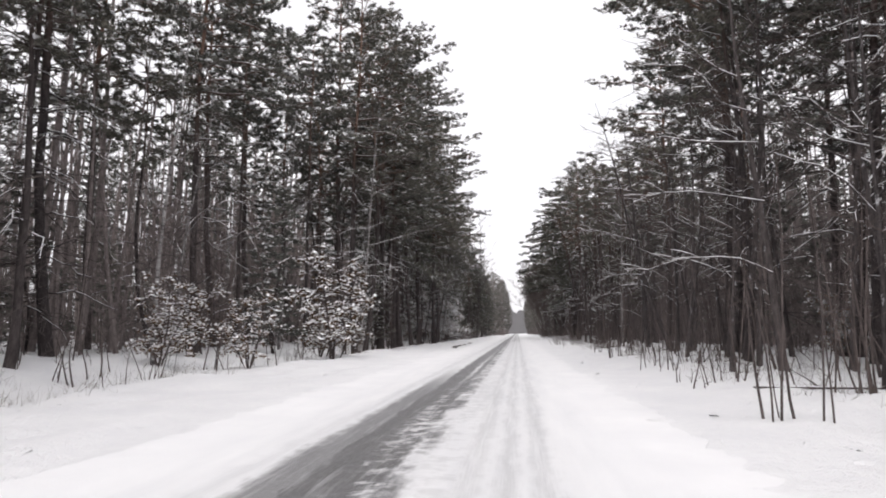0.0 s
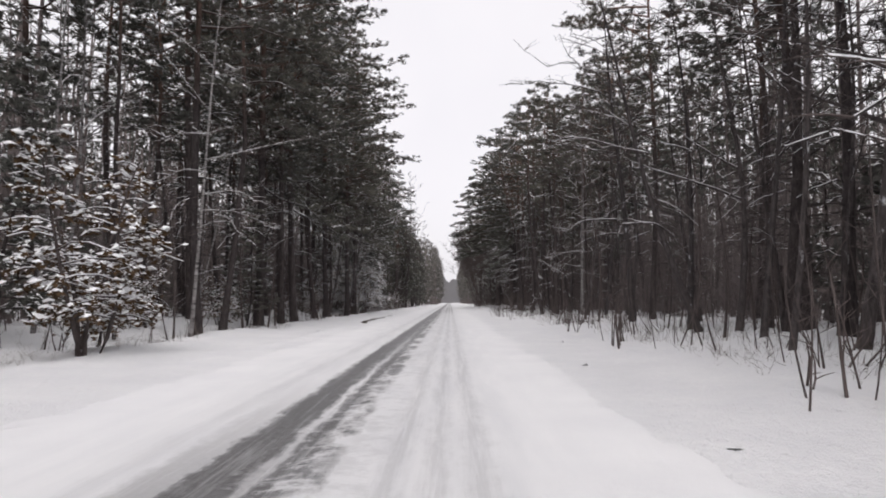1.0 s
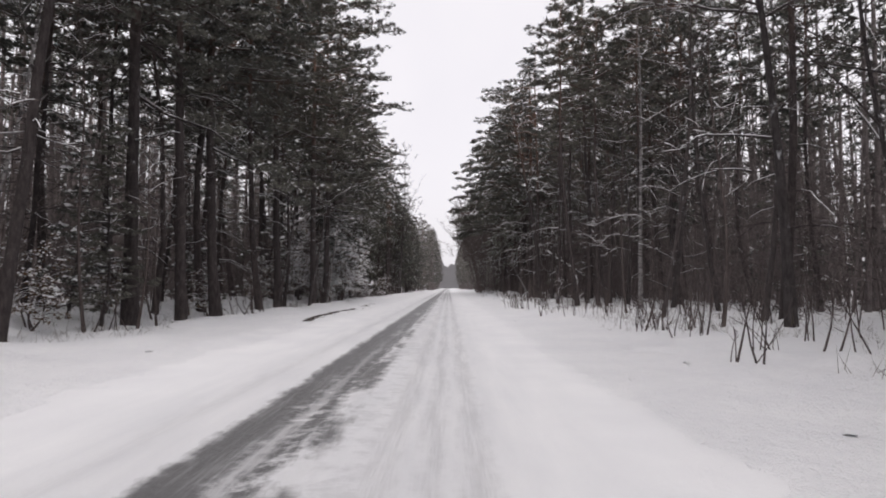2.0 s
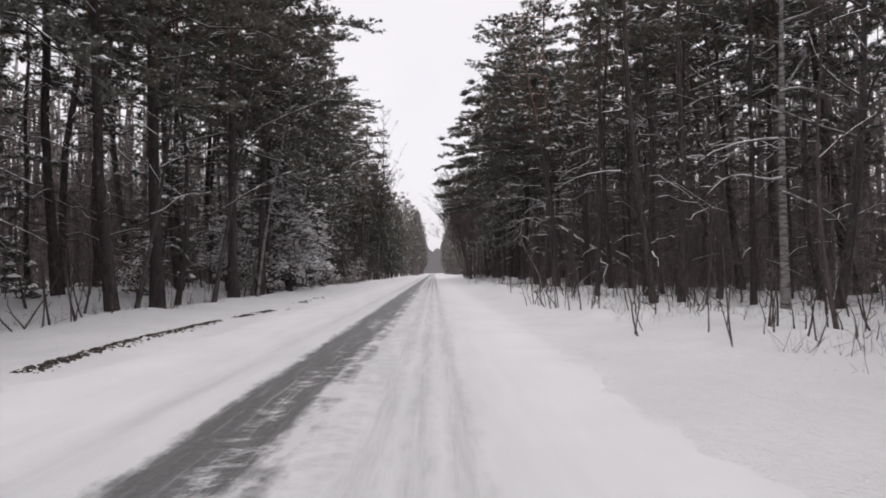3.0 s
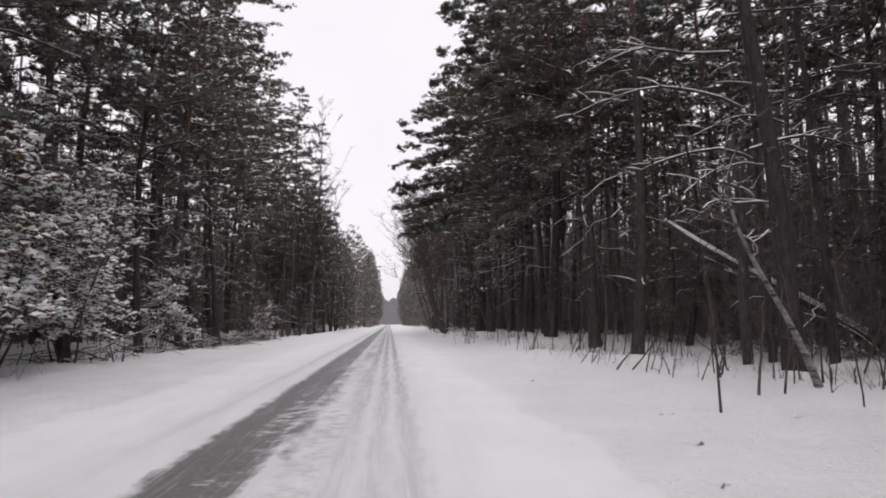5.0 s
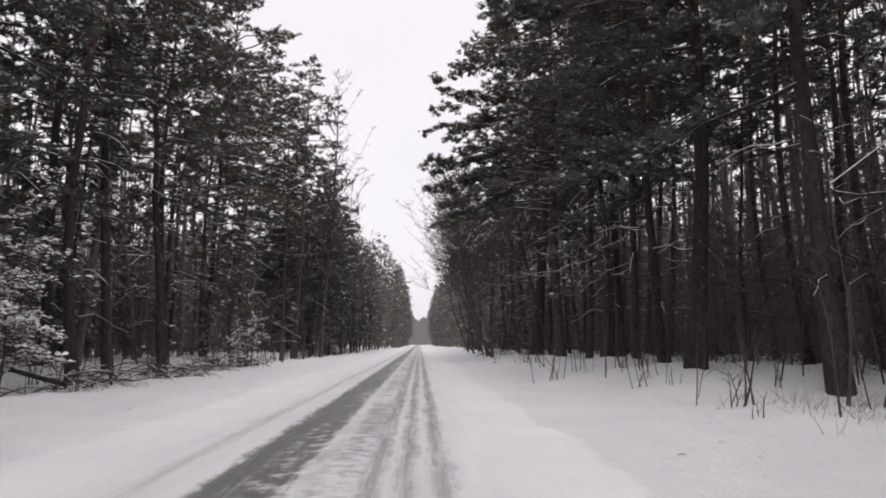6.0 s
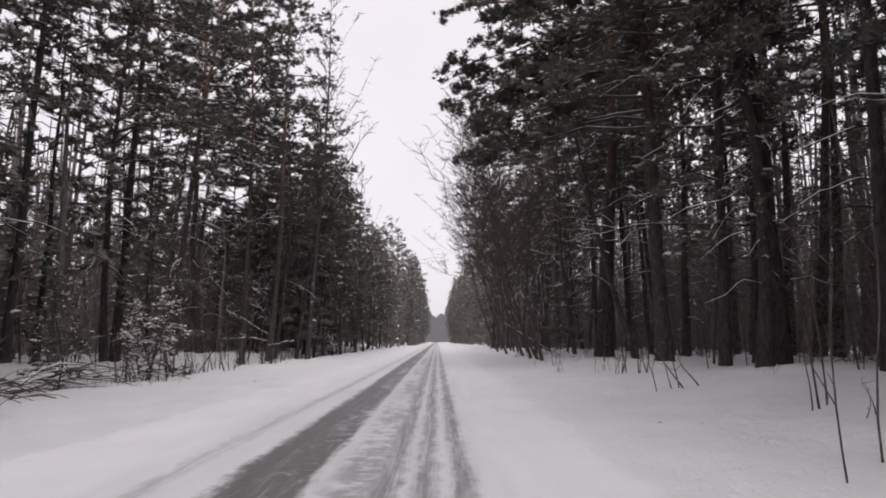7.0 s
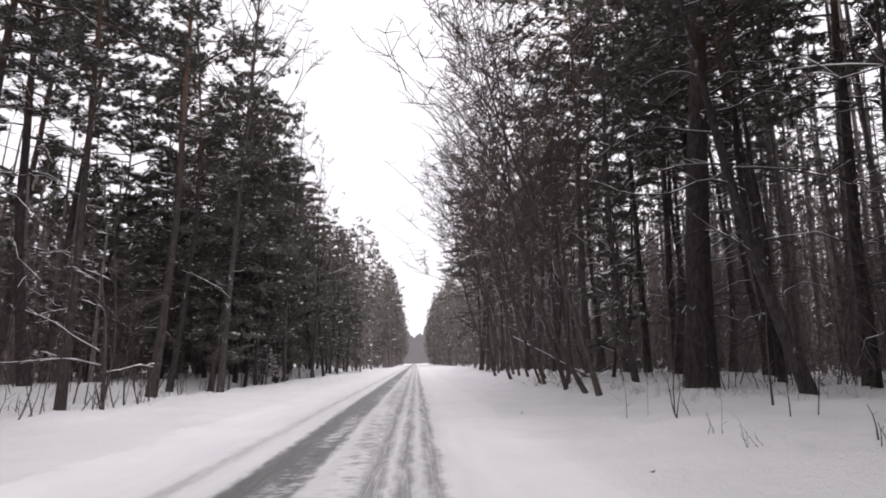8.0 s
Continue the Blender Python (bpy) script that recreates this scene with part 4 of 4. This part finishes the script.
def brush_pile(x, y, length, width, height, count):
    """A windrow of cut branches under snow."""
    root = tagged(new("brush_pile"), "heap of cut dark branches half buried in snow", "brush pile")
    root.location = (x, y, gz(x, y))
    wood, white = Geo(), Geo()
    for _ in range(count):
        a = rng.uniform(-0.5, 0.5) * np.array([width, length])
        az, l = rng.uniform(0, 6.28), rng.uniform(0.6, 2.4)
        p = limb((a[0], a[1], rng.uniform(0, height * 0.6)), az, l, rng.uniform(-0.1, 0.6), rng.uniform(0.1, 0.6), 5)
        r = rng.uniform(0.008, 0.028)
        wood.tube(p, np.linspace(r, 0.005, 5), 4)
        if rng.random() < 0.35:
            snow_strip(white, p[:4], np.full(4, max(r, 0.014)))
    tagged(part("tangle", wood, TWIG_BARK, root), kind="stuff")
    part("lying_snow", white, LUMP, root, "white snow on the heap")


brush_pile(-9.6, 108.5, 9.0, 2.2, 0.9, 150)
brush_pile(-10.6, 118.0, 7.0, 2.0, 0.7, 70)
brush_pile(-10.4, 96.0, 8.0, 1.8, 0.8, 90)
brush_pile(-10.8, 84.0, 5.0, 1.8, 0.7, 60)


def bare_earth():
    """Dark clods along the edge that a plough scraped open."""
    g = Geo()
    y = rng.uniform(50, 74, 3600)
    y = y[vnoise(y * 0.55, y * 0.0, 21) + 0.4 * vnoise(y * 2.1, y * 0.0, 22) > 0.0]
    x = -5.2 + 0.15 * vnoise(y * 0.3, y * 0.0, 23) + rng.normal(size=len(y)) * (0.06 + 0.06 * np.abs(vnoise(y * 0.8, y * 0.0, 24)))
    g.lumps(np.stack([x, y, ground_z(x, y) - 0.005], 1), rng.uniform(0.012, 0.05, len(y)), 0.55)
    ob = new("bare_earth", g.mesh("bare_earth", EARTH))
    tagged(ob, "dark frozen earth clods along the ploughed snow edge", "earth", kind="stuff")


bare_earth()


def dry_grass():
    """Dry stalks and litter that stick out of the snow, thickest along the forest edge."""
    g = Geo()
    n = 9000
    side = rng.random(n) < 0.62
    x = np.where(side, 4.2 + rng.gamma(3.0, 1.1, n), -7.8 - rng.gamma(3.0, 0.9, n))
    y = rng.uniform(4, 172, n)
    edge = np.where(side, ease(3.8, 6.6, x), ease(-7.2, -9.6, x))
    keep = vnoise(x * 0.5, y * 0.2, 31) + 0.5 * vnoise(x * 1.7, y * 1.1, 32) > 0.75 - 1.0 * edge + 0.5 * (side & (y > 100))
    x, y = x[keep], y[keep]
    g.blades(np.stack([x, y, ground_z(x, y) - 0.03], 1), rng.uniform(0.15, 0.65, len(x)), 4, 1.6, 0.008)
    ob = new("dry_grass", g.mesh("dry_grass", DRY_GRASS))
    tagged(ob, "dry brown grass and stalks sticking out of the snow", "grass", kind="stuff")


dry_grass()


def snow_clods():
    """Clods of thrown snow along both edges of the road."""
    g = Geo()
    n = 5200
    side = rng.random(n) < 0.72
    x = np.where(side, 2.1 + rng.gamma(2.2, 0.75, n), -4.7 - rng.gamma(1.6, 0.55, n))
    y = rng.uniform(4, 165, n)
    keep = vnoise(x * 0.9, y * 0.35, 41) > -0.25
    x, y = x[keep], y[keep]
    g.lumps(np.stack([x, y, ground_z(x, y) - 0.012], 1), 0.018 + 0.075 * rng.random(len(x)) ** 3, 0.42)
    ob = new("snow_clods", g.mesh("snow_clods", SNOW, True))
    tagged(ob, "small clods of thrown snow along the verges", "snow", kind="stuff")


snow_clods()

# the rows of pines that fill both sides near the road
for y in np.arange(-12, 205, 2.9):
    for sx in (1, -1):
        inner = (10.2 if y < 122 else 8.8) if sx > 0 else 13.0 if y < 30 else 10.8 if y < 148 else 9.6
        for row in range(3):
            x = sx * (inner + row * 3.1 + rng.uniform(-0.5, 1.8))
            yy = y + rng.uniform(-1.3, 1.3)
            if not free(x, yy, 2.0) or (sx > 0 and 75 < yy < 97 and x < 19):
                continue
            if sx < 0 and yy > 148:
                plant("thicket", x, yy, size=rng.uniform(0.95, 1.22))
                continue
            if (sx < 0 and yy > 98 and rng.random() < (0.42 if yy < 124 else 0.68)) or (sx > 0 and 97 < yy < 124 and rng.random() < 0.3) or (sx > 0 and row > 0 and rng.random() < 0.22):
                continue
            if sx > 0 and yy < 60 and row < 2 and rng.random() < 0.35:
                continue
            odds = [0.1, 0.0, 0.25, 0.05, 0.6] if row < 2 and sx > 0 and yy < 60 else [0.2, 0.05, 0.2, 0.05, 0.5] if row == 0 and sx > 0 and yy > 132 else [0.46, 0.10, 0.28, 0.06, 0.10] if row == 0 else [0.46, 0.03, 0.40, 0.06, 0.05]
            plant(("tall", "edge", "slim", "young", "bare")[int(rng.choice(5, p=odds))], x, yy, size=rng.uniform(0.85, 1.06))
for n in range(360):
    sx = rng.choice([-1, 1], p=[0.32, 0.68])
    x, y = sx * ((5.4 if sx > 0 else 9.2) + rng.exponential(1.9)), rng.uniform(6, 178)
    if free(x, y, 0.3) and not (sx > 0 and y > 112 and n % 3):
        plant("shrub", x, y, size=rng.uniform(0.6, 1.3))
for n in range(120):
    sx = rng.choice([-1, 1])
    x, y = sx * ((7.2 if sx > 0 else 9.9) + rng.exponential(3.0)), rng.uniform(5, 190)
    if free(x, y, 0.4):
        plant("thin", x, y, size=rng.uniform(0.6, 1.2))


# ---- the deeper forest ----
def deep_woods(name, spots, label, tall=(20, 27), fine=6, tufts=60, bare=0.45, wide=3.0, bulk=1.0, snowy=0.45):
    """Many trees further in, too many to count: trunks, needle tufts and snow, each in one mesh."""
    root = tagged(new(name), label, "forest", kind="stuff")
    wood, green, white = Geo(), Geo(), Geo()
    for x, y in spots:
        h, z0 = rng.uniform(*tall), gz(x, y)
        line = bent((x, y, z0 - 0.2), (x + rng.normal() * 0.5, y + rng.normal() * 0.5, z0 + h), 0.25, 5)
        wood.tube(line, np.linspace(rng.uniform(0.12, 0.2), 0.03, 5), 5)
        u = rng.random(tufts)
        r = wide * np.sqrt(rng.random(tufts)) * np.minimum(1, 0.6 + 1.4 * u) * np.minimum(1, (1.05 - u) * (3.4 if name == "far_woods" else 1.9))
        a = rng.uniform(0, 6.28, tufts)
        q = np.stack([x + r * np.cos(a), y + r * np.sin(a), z0 + h * (bare + (1 - bare) * u) - 0.1 * r], 1)
        size = rng.uniform(0.6, 1.1, tufts) * bulk
        green.blades(q, size, fine, 0.2, 0.15)
        p = rng.random(tufts) < snowy
        white.lumps(q[p] + [0, 0, 0.15], rng.uniform(0.12, 0.4, p.sum()) * bulk, 0.3)
        for _ in range(5):
            t = limb(along(line, z0 + h * rng.uniform(0.1, 0.5)), rng.uniform(0, 6.28), rng.uniform(0.6, 2.2), 0.1, 0.3, 3)
            wood.tube(t, [0.025, 0.018, 0.01], 3)
    # trunks carry the haze-lightened bark colour
    part("trunks", wood, HAZED_BARK, root, smooth=True)
    # far and low deep crowns use needle colours with haze painted in
    part("crowns", green, FAR_HAZED if name == "far_woods" else DEEP_HAZED if bare < 0.03 else NEEDLES, root)
    part("lying_snow", white, LUMP, root)
    return root


def scatter(n, x0, x1, y0, y1, gap):
    spots = []
    while n > 0:
        n -= 1
        x, y = rng.uniform(x0, x1), rng.uniform(y0, y1)
        if all((x - a) ** 2 + (y - b) ** 2 > gap * gap for a, b in spots[-120:]):
            spots.append((x, y))
    return spots


deep_woods("woods", scatter(300, -48, -19.5, -15, 98, 2.4) + scatter(85, -50, -20, 100, 148, 2.8), "deep snowy pine forest behind the roadside trees", fine=8, tufts=40, bare=0.56, bulk=0.7)
deep_woods("woods", scatter(350, 18.0, 46, -15, 240, 2.5), "deep snowy pine forest behind the roadside trees", fine=8, tufts=46, bare=0.45, bulk=0.7)
deep_woods("woods", scatter(150, 16.5, 30, 55, 160, 2.0), "slender pines behind the fallen stem", (17, 25), 9, 48, 0.5, 2.2, 0.6)
deep_woods("woods", scatter(190, -30, -18, 148, 215, 1.8), "dense young pine thicket behind the roadside", (11, 16), 6, 60, 0.04, 2.2)
deep_woods("woods", scatter(240, -80, -42, -20, 240, 2.4), "snow-dusted pine thicket, its needles coloured pale for haze, deep in the forest", (17, 24), 5, 52, 0.02, 3.2, 1.5, 1.0)
deep_woods("woods", scatter(240, 42, 80, -20, 240, 2.4), "snow-dusted pine thicket, its needles coloured pale for haze, deep in the forest", (17, 24), 5, 52, 0.02, 3.2, 1.5, 1.0)
deep_woods("woods", scatter(90, -44, -20, -20, 150, 2.0), "dark young pines under the tall forest", (5, 10), 6, 40, 0.05, 1.7)
deep_woods("woods", scatter(120, -32, -14.0, 98, 126, 1.7), "dark half-grown pines under the tall forest", (7, 15), 6, 75, 0.05, 2.2, 0.62)
deep_woods("woods", scatter(110, 19, 44, -20, 220, 2.0), "dark young pines under the tall forest", (5, 10), 6, 40, 0.05, 1.7)


def pole_stand(spots):
    """Thin crowded stems deeper in the forest, with dead side twigs."""
    g = Geo()
    for x, y in spots:
        hh, z0 = rng.uniform(9, 17), gz(x, y)
        p = bent((x, y, z0 - 0.2), (x + rng.normal() * 0.7, y + rng.normal() * 0.7, z0 + hh), 0.2, 4)
        g.tube(p, np.linspace(rng.uniform(0.06, 0.15), 0.03, 4), 5)
        for _ in range(6):
            q = limb(along(p, z0 + hh * rng.uniform(0.08, 0.9)), rng.uniform(0, 6.28), rng.uniform(0.5, 2.0), rng.uniform(-0.1, 0.5), 0.3, 3)
            g.tube(q, [0.022, 0.016, 0.008], 3)
    # bark colour lightened to stand for haze between the stems
    ob = new("pole_stand", g.mesh("pole_stand", HAZED_BARK))
    return tagged(ob, "crowded thin bare stems deep in the forest", "forest", kind="stuff")


pole_stand([(-16.5 - abs(rng.normal()) * 17, rng.uniform(-20, 150)) for n in range(800)])
pole_stand([(16.0 + abs(rng.normal()) * 17, rng.uniform(-20, 220)) for n in range(1100)])
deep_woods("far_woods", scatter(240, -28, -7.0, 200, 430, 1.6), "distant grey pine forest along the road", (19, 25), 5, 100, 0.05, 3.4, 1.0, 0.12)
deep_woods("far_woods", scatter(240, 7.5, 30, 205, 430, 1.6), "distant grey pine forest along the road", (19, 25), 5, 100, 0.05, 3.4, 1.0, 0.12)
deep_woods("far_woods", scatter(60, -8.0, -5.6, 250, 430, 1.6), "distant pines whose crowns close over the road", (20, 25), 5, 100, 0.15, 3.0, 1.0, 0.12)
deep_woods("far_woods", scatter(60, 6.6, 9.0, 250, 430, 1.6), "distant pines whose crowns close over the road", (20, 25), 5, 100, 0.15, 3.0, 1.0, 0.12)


def misty_backdrop():
    """The forest lost in snowfall at the far end of the road: one plain sheet with an uneven upper edge, its haze a
    pale grey glow.
    """
    m, nt, b = material("mist_glow", 1.0, 0.0)
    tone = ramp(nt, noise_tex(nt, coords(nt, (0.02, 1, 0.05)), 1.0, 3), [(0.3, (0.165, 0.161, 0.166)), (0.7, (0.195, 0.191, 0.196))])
    # The haze is emitted by the sheet itself, which is no lamp.
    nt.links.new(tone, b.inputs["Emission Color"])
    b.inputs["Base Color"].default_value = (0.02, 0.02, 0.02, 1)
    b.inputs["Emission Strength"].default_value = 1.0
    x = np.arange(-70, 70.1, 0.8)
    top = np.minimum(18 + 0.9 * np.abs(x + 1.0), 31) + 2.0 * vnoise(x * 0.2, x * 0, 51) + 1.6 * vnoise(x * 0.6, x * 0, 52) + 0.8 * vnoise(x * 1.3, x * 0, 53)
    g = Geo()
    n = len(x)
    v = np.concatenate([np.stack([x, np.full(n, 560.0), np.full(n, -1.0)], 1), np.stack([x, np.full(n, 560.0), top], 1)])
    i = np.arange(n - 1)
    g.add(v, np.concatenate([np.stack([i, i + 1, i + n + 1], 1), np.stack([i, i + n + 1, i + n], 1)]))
    tagged(new("backdrop", g.mesh("backdrop", m)), "flat glowing sheet for pale misty forest at the far end of the road", "backdrop", kind="structure")


misty_backdrop()


def undergrowth(spots):
    """Thin stems and brush between the trees, too many to count."""
    g = Geo()
    for x, y in spots:
        hh, z0 = rng.uniform(1.0, 6.5), gz(x, y)
        p = bent((x, y, z0 - 0.1), (x + rng.normal() * 0.12 * hh, y + rng.normal() * 0.12 * hh, z0 + hh), 0.12, 4)
        g.tube(p, np.linspace(0.010 + 0.003 * hh, 0.005, 4), 3)
        for _ in range(4):
            q = limb(p[rng.integers(1, 4)], rng.uniform(0, 6.28), hh * rng.uniform(0.12, 0.35), rng.uniform(0.2, 1.0), 0.1, 3)
            g.tube(q, [0.009, 0.007, 0.004], 3)
    ob = new("undergrowth", g.mesh("undergrowth", TWIG_BARK))
    return tagged(ob, "brown leafless brush between the pine trunks", "undergrowth", kind="stuff")




def thicket_haze(spots):
    """Fine brown twigs that fill the space between the trunks, too many to count."""
    g = Geo()
    at = np.array([(x, y, gz(x, y)) for x, y in spots])
    for lift in (0.2, 1.1, 2.2, 3.4, 4.8, 6.2):
        q = at + rng.normal(size=at.shape) * np.array([0.35, 0.35, 0.3]) + [0, 0, lift]
        g.blades(q, rng.uniform(0.8, 1.7, len(q)), 6, 0.75, 0.011)
    ob = new("brush", g.mesh("brush", BRUSH_BARK))
    return tagged(ob, "fine brown leafless twigs filling the pine forest", "undergrowth", kind="stuff")


thicket_haze([(sx * ((11.5 if sx > 0 else 15.0) + abs(rng.normal()) * 9), rng.uniform(5, 200)) for n in range(2300) for sx in (-1, 1)] + [(12.0 + 13 * rng.random(), rng.uniform(78, 128)) for n in range(700)])
undergrowth([(sx * ((8.5 if sx > 0 else 12.5) + abs(rng.normal()) * 11), rng.uniform(-10, 210)) for n in range(1150) for sx in (-1, 1)])
for pool in KINDS.values():
    for entry in pool:
        if not entry[1]:
            for o in (*entry[0].children_recursive, entry[0]):
                bpy.data.objects.remove(o)
